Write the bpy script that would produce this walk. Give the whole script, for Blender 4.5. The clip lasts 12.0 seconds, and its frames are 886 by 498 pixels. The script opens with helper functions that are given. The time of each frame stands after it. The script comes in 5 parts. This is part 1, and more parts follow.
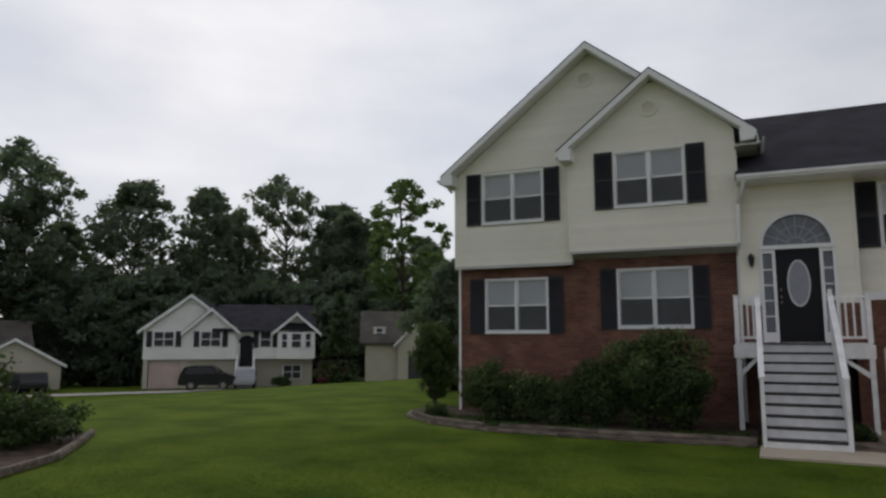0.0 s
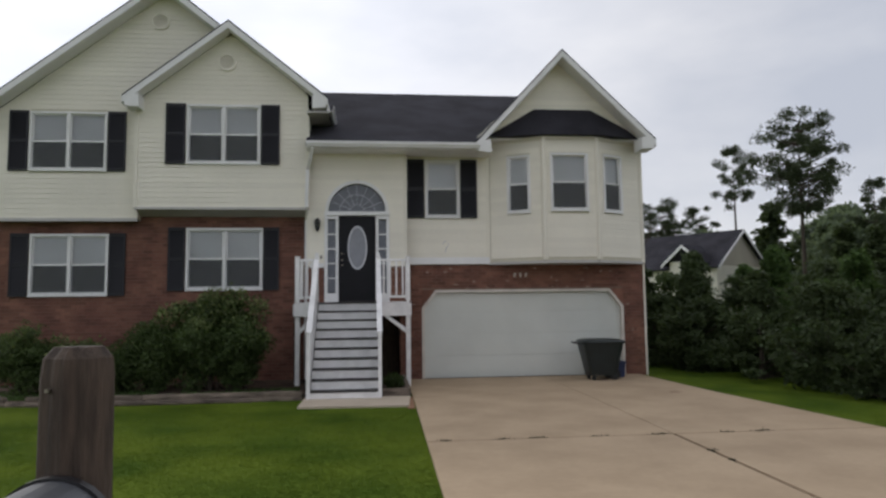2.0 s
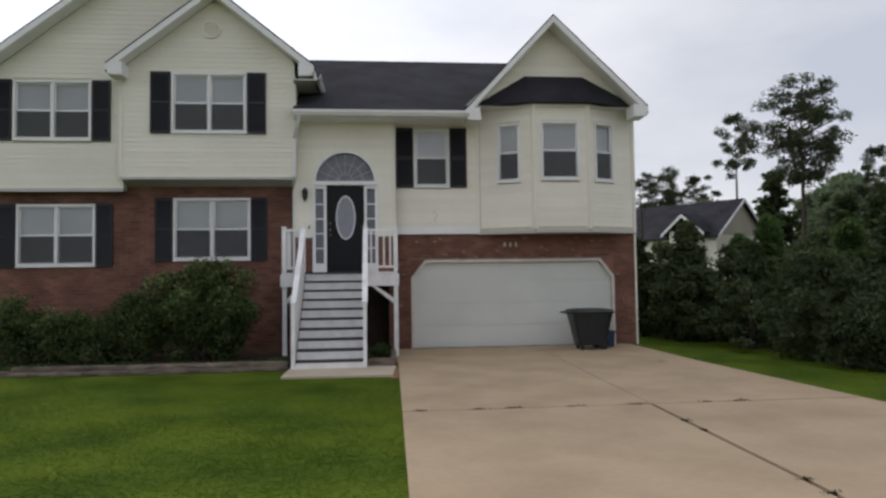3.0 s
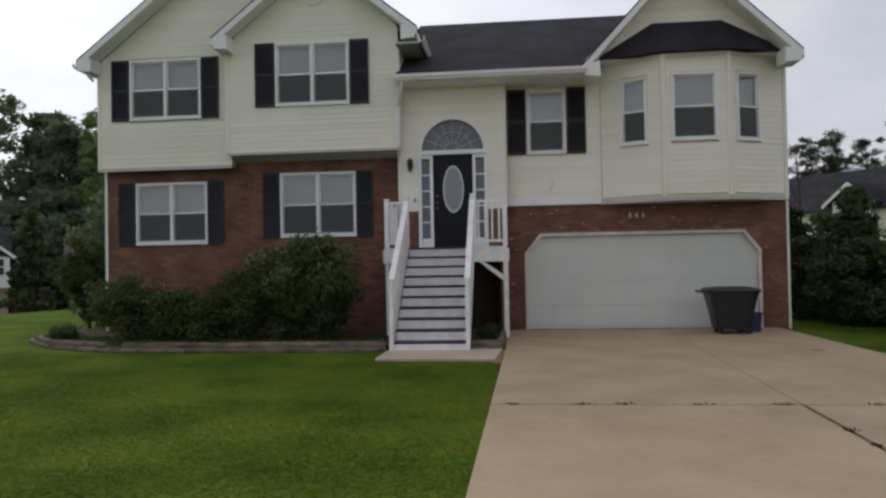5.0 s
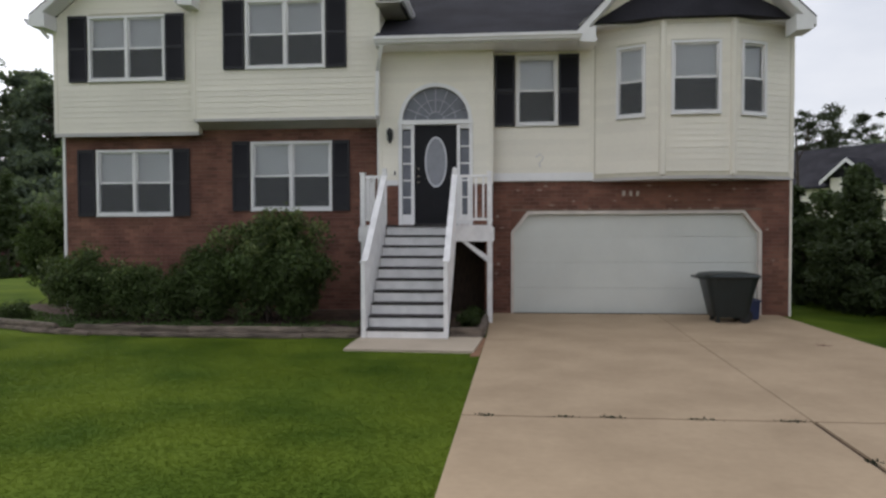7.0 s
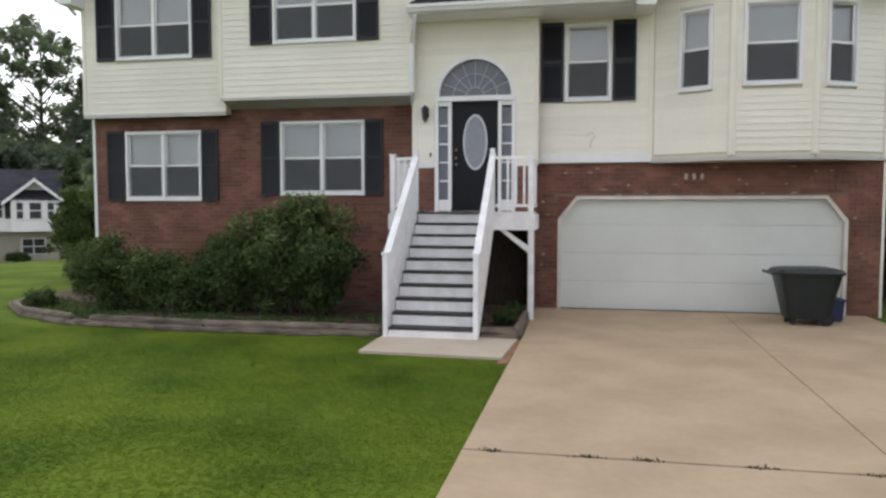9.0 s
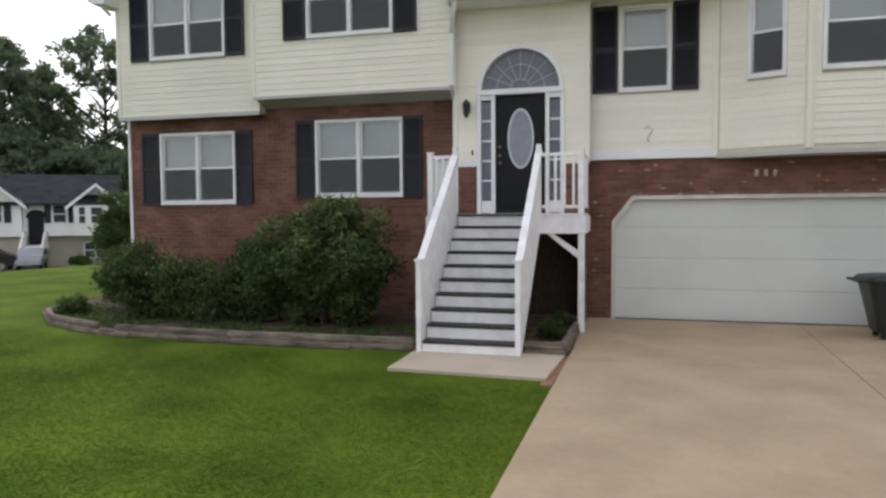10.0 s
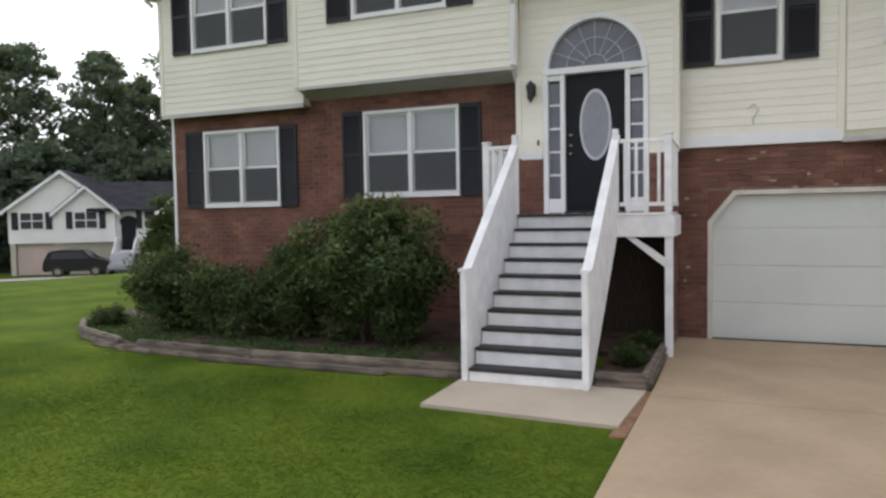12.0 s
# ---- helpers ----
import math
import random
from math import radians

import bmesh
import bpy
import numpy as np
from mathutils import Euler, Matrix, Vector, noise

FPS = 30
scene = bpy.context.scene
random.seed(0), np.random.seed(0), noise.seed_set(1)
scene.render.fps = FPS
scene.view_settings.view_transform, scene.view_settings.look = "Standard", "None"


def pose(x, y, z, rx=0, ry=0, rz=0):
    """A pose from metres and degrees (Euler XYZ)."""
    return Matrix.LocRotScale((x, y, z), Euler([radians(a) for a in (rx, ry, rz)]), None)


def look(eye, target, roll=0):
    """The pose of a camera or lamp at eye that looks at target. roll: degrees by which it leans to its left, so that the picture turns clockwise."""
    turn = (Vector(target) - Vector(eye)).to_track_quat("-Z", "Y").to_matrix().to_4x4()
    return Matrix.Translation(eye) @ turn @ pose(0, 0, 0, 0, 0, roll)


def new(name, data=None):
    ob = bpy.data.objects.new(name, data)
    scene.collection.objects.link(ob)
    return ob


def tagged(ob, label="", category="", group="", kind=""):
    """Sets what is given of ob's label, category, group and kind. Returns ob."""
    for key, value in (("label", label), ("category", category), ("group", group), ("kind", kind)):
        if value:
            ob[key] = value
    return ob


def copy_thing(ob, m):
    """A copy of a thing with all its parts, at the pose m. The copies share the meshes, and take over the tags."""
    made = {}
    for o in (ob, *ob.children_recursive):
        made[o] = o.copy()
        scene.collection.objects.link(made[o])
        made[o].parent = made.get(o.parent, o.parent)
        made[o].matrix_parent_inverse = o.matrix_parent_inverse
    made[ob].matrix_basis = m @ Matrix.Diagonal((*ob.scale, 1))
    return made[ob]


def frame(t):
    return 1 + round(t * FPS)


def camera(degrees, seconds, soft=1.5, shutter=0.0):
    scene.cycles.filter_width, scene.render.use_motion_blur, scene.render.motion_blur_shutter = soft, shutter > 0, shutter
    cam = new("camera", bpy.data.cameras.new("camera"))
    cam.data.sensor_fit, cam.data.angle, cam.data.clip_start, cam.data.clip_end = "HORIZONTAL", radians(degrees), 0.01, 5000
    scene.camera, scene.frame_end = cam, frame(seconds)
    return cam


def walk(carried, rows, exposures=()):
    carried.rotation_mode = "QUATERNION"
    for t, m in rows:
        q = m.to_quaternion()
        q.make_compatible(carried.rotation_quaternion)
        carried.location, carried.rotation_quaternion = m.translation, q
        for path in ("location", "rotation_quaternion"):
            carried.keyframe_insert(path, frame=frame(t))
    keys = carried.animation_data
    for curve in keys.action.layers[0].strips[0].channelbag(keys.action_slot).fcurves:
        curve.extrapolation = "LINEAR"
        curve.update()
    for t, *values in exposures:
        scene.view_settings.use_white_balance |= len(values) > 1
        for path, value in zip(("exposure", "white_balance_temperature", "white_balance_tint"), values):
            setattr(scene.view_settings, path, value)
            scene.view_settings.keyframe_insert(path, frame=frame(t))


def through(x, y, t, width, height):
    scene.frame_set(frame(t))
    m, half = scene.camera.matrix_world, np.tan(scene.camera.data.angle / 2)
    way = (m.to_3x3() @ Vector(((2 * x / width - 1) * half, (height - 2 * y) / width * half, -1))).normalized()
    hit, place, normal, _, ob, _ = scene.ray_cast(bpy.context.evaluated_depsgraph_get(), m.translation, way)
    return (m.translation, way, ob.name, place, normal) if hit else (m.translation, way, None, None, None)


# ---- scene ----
# camera: seconds, place in metres, heading, tilt and lean in degrees
cam = camera(65.0, 12.0, soft=2.6)
ROWS = [
    (0.0, -2.304, -16.908, 1.901, 24.35, 7.30, 0.04),
    (0.5, -2.177, -16.651, 1.800, 10.73, 7.79, 0.35),
    (1.0, -1.911, -16.489, 1.703, 1.20, 7.20, 0.56),
    (1.5, -1.532, -16.372, 1.632, -3.63, 6.32, 0.93),
    (2.0, -1.204, -16.318, 1.601, -5.96, 5.04, 0.72),
    (2.5, -0.992, -16.289, 1.587, -6.59, 3.74, 0.69),
    (3.0, -0.841, -16.249, 1.601, -5.59, 2.57, 0.81),
    (3.5, -0.628, -16.220, 1.621, -2.20, 1.81, 1.09),
    (5.5, -0.235, -14.706, 1.488, 6.31, 0.58, 1.03),
    (6.0, -0.215, -14.573, 1.587, 5.75, -0.27, 0.78),
    (6.5, -0.190, -14.328, 1.652, 5.27, -1.02, 0.52),
    (7.0, -0.129, -14.105, 1.731, 5.06, -1.66, 0.17),
    (9.0, 0.292, -12.918, 1.851, 10.66, -3.31, -0.02),
    (9.5, 0.338, -12.509, 1.872, 13.10, -3.39, 0.40),
    (10.0, 0.343, -11.997, 1.862, 15.26, -3.18, 0.42),
    (10.5, 0.299, -11.482, 1.829, 17.29, -2.87, 0.55),
    (11.0, 0.234, -11.037, 1.828, 19.08, -2.78, 0.56),
    (11.5, 0.270, -10.670, 1.823, 21.23, -2.80, 0.81),
    (12.0, 0.310, -10.341, 1.817, 22.53, -2.84, 0.96),
]
walk(cam, [(t, pose(x, y, z, 90 + pitch, roll, yaw)) for t, x, y, z, yaw, pitch, roll in ROWS],
     exposures=[(0.0, -0.66), (0.5, -0.6), (1.0, -0.42), (2.0, -0.16), (3.0, -0.08), (3.5, -0.18), (5.5, -0.3), (6.0, -0.15), (7.0, 0.07), (9.0, 0.6), (9.5, 0.63), (10.5, 0.3), (11.0, 0.41), (12.0, 0.51)])

# ---- sky and sun: bright overcast ----
world = bpy.data.worlds.new("overcast_sky")
scene.world = world
world.use_nodes = True
wt = world.node_tree
wt.nodes.clear()
w_out = wt.nodes.new("ShaderNodeOutputWorld")
w_bg = wt.nodes.new("ShaderNodeBackground")
w_sky = wt.nodes.new("ShaderNodeTexSky")
w_sky.sky_type = "NISHITA"
w_sky.sun_disc = False
w_sky.sun_elevation = radians(29)
w_sky.sun_rotation = radians(-45)
w_co = wt.nodes.new("ShaderNodeTexCoord")
w_map = wt.nodes.new("ShaderNodeMapping")
w_map.inputs["Scale"].default_value = (1.0, 1.0, 2.6)
w_noise = wt.nodes.new("ShaderNodeTexNoise")
w_noise.inputs["Scale"].default_value = 2.3
w_noise.inputs["Detail"].default_value = 6
w_noise.inputs["Roughness"].default_value = 0.5
w_ramp = wt.nodes.new("ShaderNodeValToRGB")
w_ramp.color_ramp.elements[0].position = 0.32
w_ramp.color_ramp.elements[0].color = (7.5, 7.9, 9.0, 1)
w_ramp.color_ramp.elements[1].position = 0.68
w_ramp.color_ramp.elements[1].color = (11.2, 11.2, 11.7, 1)
w_mix = wt.nodes.new("ShaderNodeMixRGB")
w_mix.inputs[0].default_value = 0.88
wt.links.new(w_co.outputs["Generated"], w_map.inputs[0])
wt.links.new(w_map.outputs[0], w_noise.inputs["Vector"])
wt.links.new(w_noise.outputs[0], w_ramp.inputs[0])
wt.links.new(w_sky.outputs[0], w_mix.inputs[1])
wt.links.new(w_ramp.outputs[0], w_mix.inputs[2])
# an overcast sky is brightest round the hidden sun
w_dot = wt.nodes.new("ShaderNodeVectorMath")
w_dot.operation = "DOT_PRODUCT"
w_dot.inputs[1].default_value = Vector((-0.62, 0.62, 0.48)).normalized()
w_glow = wt.nodes.new("ShaderNodeMapRange")
w_glow.interpolation_type = "SMOOTHSTEP"
w_glow.inputs[1].default_value = 0.35
w_glow.inputs[2].default_value = 1.0
w_glow.inputs[3].default_value = 0.96
w_glow.inputs[4].default_value = 1.4
w_lit = wt.nodes.new("ShaderNodeVectorMath")
w_lit.operation = "SCALE"
wt.links.new(w_co.outputs["Generated"], w_dot.inputs[0])
wt.links.new(w_dot.outputs["Value"], w_glow.inputs[0])
wt.links.new(w_mix.outputs[0], w_lit.inputs[0])
wt.links.new(w_glow.outputs[0], w_lit.inputs["Scale"])
wt.links.new(w_lit.outputs[0], w_bg.inputs[0])
w_bg.inputs[1].default_value = 0.09
wt.links.new(w_bg.outputs[0], w_out.inputs[0])

sun = new("sun", bpy.data.lights.new("sun", "SUN"))
sun.data.energy = 0.9
sun.data.angle = radians(14)
sun.data.color = (1.0, 0.96, 0.9)
sun.matrix_world = look((-31, 31, 24), (0, 0, 0))


# ---- materials ----
def mat(name, base, rough=0.7, var=0.15, scale=6.0, fine=60.0, bump=0.15, metal=0.0, spec=0.5, second=None, each=0.0, stretch=(1, 1, 1), island=False, dist=0.01):
    """A surface with broad stains, fine grain and relief, in object space metres."""
    m = bpy.data.materials.new(name)
    m.use_nodes = True
    nt = m.node_tree
    b = nt.nodes["Principled BSDF"]
    b.inputs["Roughness"].default_value = rough
    b.inputs["Metallic"].default_value = metal
    b.inputs["Specular IOR Level"].default_value = spec
    geo = nt.nodes.new("ShaderNodeNewGeometry")
    mp = nt.nodes.new("ShaderNodeMapping")
    mp.inputs["Scale"].default_value = stretch
    nt.links.new(geo.outputs["Position"], mp.inputs[0])
    big = nt.nodes.new("ShaderNodeTexNoise")
    big.inputs["Scale"].default_value = scale
    big.inputs["Detail"].default_value = 5
    small = nt.nodes.new("ShaderNodeTexNoise")
    small.inputs["Scale"].default_value = fine
    small.inputs["Detail"].default_value = 4
    for n in (big, small):
        nt.links.new(mp.outputs[0], n.inputs["Vector"])
    ramp = nt.nodes.new("ShaderNodeValToRGB")
    dark = second or tuple(c * (1 - 1.6 * var) for c in base)
    ramp.color_ramp.elements[0].position = 0.33
    ramp.color_ramp.elements[0].color = (*dark, 1)
    ramp.color_ramp.elements[1].position = 0.62
    ramp.color_ramp.elements[1].color = (*base, 1)
    nt.links.new(big.outputs[0], ramp.inputs[0])
    fac = nt.nodes.new("ShaderNodeMapRange")
    fac.inputs[3].default_value = 1 - var
    fac.inputs[4].default_value = 1 + var
    nt.links.new(small.outputs[0], fac.inputs[0])
    mul = nt.nodes.new("ShaderNodeVectorMath")
    mul.operation = "SCALE"
    nt.links.new(ramp.outputs[0], mul.inputs[0])
    nt.links.new(fac.outputs[0], mul.inputs["Scale"])
    last = mul.outputs[0]
    if each:
        info = nt.nodes.new("ShaderNodeObjectInfo")
        src = geo.outputs["Random Per Island"] if island else info.outputs["Random"]
        r2 = nt.nodes.new("ShaderNodeMapRange")
        r2.inputs[3].default_value = 1 - each
        r2.inputs[4].default_value = 1 + each
        nt.links.new(src, r2.inputs[0])
        m2 = nt.nodes.new("ShaderNodeVectorMath")
        m2.operation = "SCALE"
        nt.links.new(last, m2.inputs[0])
        nt.links.new(r2.outputs[0], m2.inputs["Scale"])
        last = m2.outputs[0]
    nt.links.new(last, b.inputs["Base Color"])
    if bump:
        bp = nt.nodes.new("ShaderNodeBump")
        bp.inputs["Strength"].default_value = bump
        bp.inputs["Distance"].default_value = dist
        nt.links.new(small.outputs[0], bp.inputs["Height"])
        nt.links.new(bp.outputs[0], b.inputs["Normal"])
    return m


def leaf_mat(name, base, each=0.45, through=0.22, scale=0.9, second=None, spec=0.25):
    m = mat(name, base, rough=0.6, var=0.25, scale=scale, fine=14, bump=0.0, each=each, island=True, spec=spec, second=second)
    nt = m.node_tree
    b = nt.nodes["Principled BSDF"]
    tr = nt.nodes.new("ShaderNodeBsdfTranslucent")
    tr.inputs[0].default_value = (base[0] * 1.6, base[1] * 1.6, base[2] * 0.9, 1)
    mx = nt.nodes.new("ShaderNodeMixShader")
    mx.inputs[0].default_value = through
    nt.links.new(b.outputs[0], mx.inputs[1])
    nt.links.new(tr.outputs[0], mx.inputs[2])
    nt.links.new(mx.outputs[0], nt.nodes["Material Output"].inputs[0])
    return m


def glass_mat(name):
    m = bpy.data.materials.new(name)
    m.use_nodes = True
    nt = m.node_tree
    nt.nodes.clear()
    out = nt.nodes.new("ShaderNodeOutputMaterial")
    clear = nt.nodes.new("ShaderNodeBsdfTransparent")
    clear.inputs[0].default_value = (0.95, 0.97, 0.97, 1)
    gloss = nt.nodes.new("ShaderNodeBsdfGlossy")
    gloss.inputs["Roughness"].default_value = 0.02
    fr = nt.nodes.new("ShaderNodeFresnel")
    fr.inputs[0].default_value = 1.9
    mx = nt.nodes.new("ShaderNodeMixShader")
    nt.links.new(fr.outputs[0], mx.inputs[0])
    nt.links.new(clear.outputs[0], mx.inputs[1])
    nt.links.new(gloss.outputs[0], mx.inputs[2])
    nt.links.new(mx.outputs[0], out.inputs[0])
    return m


def clear_mat(name):
    m = bpy.data.materials.new(name)
    m.use_nodes = True
    nt = m.node_tree
    nt.nodes.clear()
    out = nt.nodes.new("ShaderNodeOutputMaterial")
    clear = nt.nodes.new("ShaderNodeBsdfTransparent")
    clear.inputs[0].default_value = (0.98, 0.99, 0.99, 1)
    nt.links.new(clear.outputs[0], out.inputs[0])
    return m


def screen_mat(name):
    m = bpy.data.materials.new(name)
    m.use_nodes = True
    nt = m.node_tree
    b = nt.nodes["Principled BSDF"]
    b.inputs["Base Color"].default_value = (0.09, 0.095, 0.1, 1)
    b.inputs["Roughness"].default_value = 0.8
    clear = nt.nodes.new("ShaderNodeBsdfTransparent")
    mx = nt.nodes.new("ShaderNodeMixShader")
    mx.inputs[0].default_value = 0.55
    nt.links.new(clear.outputs[0], mx.inputs[1])
    nt.links.new(b.outputs[0], mx.inputs[2])
    nt.links.new(mx.outputs[0], nt.nodes["Material Output"].inputs[0])
    return m


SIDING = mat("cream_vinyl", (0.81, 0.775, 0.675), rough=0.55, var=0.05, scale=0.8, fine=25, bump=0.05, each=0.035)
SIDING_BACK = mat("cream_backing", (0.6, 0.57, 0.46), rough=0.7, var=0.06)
WHITE = mat("white_paint", (0.8, 0.8, 0.8), rough=0.5, var=0.05, scale=2.0, fine=40, bump=0.06)
WHITE_WORN = mat("worn_white_paint", (0.88, 0.87, 0.87), rough=0.6, var=0.09, scale=5.0, fine=50, bump=0.2)
SOFFIT = mat("grey_soffit", (0.5, 0.485, 0.47), rough=0.7, var=0.08, scale=2.0, fine=30, bump=0.1)
BRICK = mat("red_brick", (0.205, 0.097, 0.067), rough=0.9, var=0.25, scale=1.6, fine=70, bump=0.5, each=0.24, second=(0.125, 0.053, 0.04))
BRICK_J = mat("red_brick_mass", (0.205, 0.097, 0.067), rough=0.9, var=0.25, scale=1.6, fine=70, bump=0.5, each=0.24, island=True, second=(0.125, 0.053, 0.04))
MORTAR = mat("mortar", (0.21, 0.14, 0.108), rough=0.95, var=0.15, scale=5, fine=60, bump=0.4)
SHINGLE = mat("charcoal_shingle", (0.036, 0.035, 0.044), rough=0.92, var=0.3, scale=1.2, fine=24, bump=0.6, spec=0.2, dist=0.02)
SHUTTER = mat("black_shutter", (0.011, 0.011, 0.017), rough=0.6, var=0.12, scale=3, fine=40, bump=0.08)
DOOR = mat("black_door", (0.008, 0.008, 0.011), rough=0.55, spec=0.25, var=0.15, scale=3, fine=40, bump=0.05)
TRIM_CREAM = mat("weathered_cream_trim", (0.66, 0.61, 0.55), rough=0.6, var=0.12, scale=3.0, fine=40, bump=0.1)
GARAGE = mat("garage_white", (0.63, 0.65, 0.61), rough=0.5, var=0.04, scale=1.2, fine=30, bump=0.06)
TREAD = mat("dark_tread", (0.045, 0.04, 0.04), rough=0.75, var=0.3, scale=6, fine=60, bump=0.3)
CONCRETE = mat("tan_concrete", (0.435, 0.328, 0.220), rough=0.9, var=0.09, scale=1.1, fine=14, bump=0.2, second=(0.365, 0.272, 0.18), spec=0.25)
PAD = mat("pale_concrete", (0.5, 0.42, 0.33), rough=0.9, var=0.1, scale=1.2, fine=30, bump=0.25, spec=0.25)
TIMBER = mat("weathered_timber", (0.25, 0.2, 0.16), rough=0.9, var=0.38, scale=3, fine=35, bump=0.6, stretch=(1, 4, 4), each=0.2)
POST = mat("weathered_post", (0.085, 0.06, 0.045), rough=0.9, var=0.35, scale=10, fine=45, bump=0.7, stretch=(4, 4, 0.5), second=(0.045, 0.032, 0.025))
MULCH = mat("brown_mulch", (0.1, 0.062, 0.042), rough=1.0, var=0.4, scale=4, fine=40, bump=0.9, dist=0.03)
LAWN = mat("lawn", (0.108, 0.151, 0.02), rough=0.95, var=0.12, scale=0.75, fine=5, bump=0.1, second=(0.056, 0.095, 0.014), spec=0.02, dist=0.03)
BLADE = leaf_mat("grass_blade", (0.112, 0.156, 0.02), each=0.05, scale=0.75, second=(0.058, 0.098, 0.014), spec=0.0)
LEAF_BUSH = leaf_mat("shrub_leaf", (0.068, 0.102, 0.034), each=0.7)
LEAF_TREE = leaf_mat("tree_leaf", (0.128, 0.165, 0.13), through=0.45)
LEAF_POPLAR = leaf_mat("poplar_leaf", (0.13, 0.19, 0.08), through=0.4)
LEAF_FRESH = leaf_mat("fresh_leaf", (0.16, 0.2, 0.08))
LEAF_HEDGE = leaf_mat("hedge_leaf", (0.06, 0.085, 0.037))
LEAF_LIGHT = leaf_mat("light_leaf", (0.07, 0.12, 0.035))
LEAF_PINE = leaf_mat("pine_needle", (0.05, 0.068, 0.034))
LEAF_DARK = leaf_mat("dark_weed_leaf", (0.04, 0.045, 0.028))
LEAF_RED = leaf_mat("red_leaf", (0.12, 0.03, 0.04))
BARK = mat("bark", (0.075, 0.058, 0.045), rough=0.95, var=0.3, scale=4, fine=30, bump=0.8, stretch=(3, 3, 0.6))
GLASS = glass_mat("window_glass")
CLEAR = clear_mat("pane_inner_face")
SCREEN = screen_mat("insect_screen")
BLIND = mat("white_blind", (0.82, 0.82, 0.83), rough=0.6, var=0.05, scale=2, fine=20, bump=0.03)
DARK_ROOM = mat("dark_room", (0.05, 0.05, 0.055), rough=0.9, var=0.1)
FROST = mat("leaded_glass", (0.24, 0.25, 0.28), rough=0.22, var=0.08, scale=5, fine=40, bump=0.08)
TRANSOM = mat("grey_transom_glass", (0.15, 0.16, 0.19), rough=0.3, var=0.12, scale=5, fine=40, bump=0.1)
SMOKED = mat("smoked_glass", (0.03, 0.032, 0.036), rough=0.25, var=0.1, scale=8, fine=40, bump=0.05)
LEAD = mat("white_came", (0.5, 0.51, 0.55), rough=0.4, var=0.06, scale=8, fine=40, bump=0.05)
BLACK_METAL = mat("black_metal", (0.015, 0.015, 0.017), rough=0.4, var=0.15, scale=10, fine=60, bump=0.1)
STEEL = mat("brushed_steel", (0.3, 0.27, 0.23), rough=0.45, metal=1.0, var=0.08, scale=10, fine=80, bump=0.05)
BIN_GREEN = mat("dark_green_plastic", (0.011, 0.018, 0.019), rough=0.45, var=0.15, scale=4, fine=40, bump=0.08)
BIN_BLUE = mat("blue_plastic", (0.015, 0.03, 0.1), rough=0.45, var=0.12, scale=4, fine=40, bump=0.08)
RUBBER = mat("black_rubber", (0.02, 0.02, 0.02), rough=0.8, var=0.2, scale=8, fine=60, bump=0.2)
PALE_SIDING = mat("white_vinyl", (0.82, 0.81, 0.78), rough=0.6, var=0.05, scale=1, fine=10, bump=0.05)
BEIGE = mat("beige_siding", (0.5, 0.46, 0.37), rough=0.7, var=0.06, scale=1, fine=8, bump=0.05)
BROWN_ROOF = mat("brown_shingle", (0.1, 0.085, 0.075), rough=0.95, var=0.25, scale=1, fine=12, bump=0.4)
CAR_PAINT = mat("black_car_paint", (0.012, 0.012, 0.015), rough=0.2, var=0.1, scale=2, fine=30, bump=0.0)
SILVER = mat("silver_car_paint", (0.28, 0.29, 0.31), rough=0.3, var=0.1, scale=2, fine=30, bump=0.0, metal=0.4)
ROAD = mat("pale_concrete_road", (0.52, 0.48, 0.43), rough=0.95, var=0.1, scale=0.8, fine=12, bump=0.2)
PINK = mat("pale_pink_door", (0.55, 0.42, 0.38), rough=0.6, var=0.08, scale=1, fine=20, bump=0.05)


# ---- small builders ----
def part(name, bm, material, parent=None, label="", smooth=False):
    """One mesh object from a bmesh, under a thing or a part."""
    me = bpy.data.meshes.new(name)
    bmesh.ops.recalc_face_normals(bm, faces=bm.faces[:])
    bm.to_mesh(me)
    bm.free()
    me.materials.append(material)
    if smooth:
        for p in me.polygons:
            p.use_smooth = True
    ob = new(name, me)
    if parent:
        ob.parent = parent
    if label:
        tagged(ob, label)
    return ob


def piece(name, me, parent, m=None):
    ob = new(name, me)
    ob.parent = parent
    if m is not None:
        ob.matrix_basis = m
    return ob


def box(bm, x0, x1, y0, y1, z0, z1, bevel=0.0, m=None):
    vs = [bm.verts.new(Vector(p) if m is None else m @ Vector(p)) for p in
          ((x0, y0, z0), (x1, y0, z0), (x1, y1, z0), (x0, y1, z0), (x0, y0, z1), (x1, y0, z1), (x1, y1, z1), (x0, y1, z1))]
    fs = [bm.faces.new([vs[i] for i in f]) for f in ((3, 2, 1, 0), (4, 5, 6, 7), (0, 1, 5, 4), (1, 2, 6, 5), (2, 3, 7, 6), (3, 0, 4, 7))]
    if bevel:
        es = list({e for f in fs for e in f.edges})
        bmesh.ops.bevel(bm, geom=es, offset=bevel, segments=2, affect="EDGES", clamp_overlap=True)
    return bm


def prism(bm, outline, push):
    """A closed outline pushed along a vector."""
    push = Vector(push)
    a = [bm.verts.new(p) for p in outline]
    b = [bm.verts.new(Vector(p) + push) for p in outline]
    bm.faces.new(a)
    bm.faces.new(b[::-1])
    n = len(a)
    for i in range(n):
        bm.faces.new((a[i], b[i], b[(i + 1) % n], a[(i + 1) % n]))
    return bm


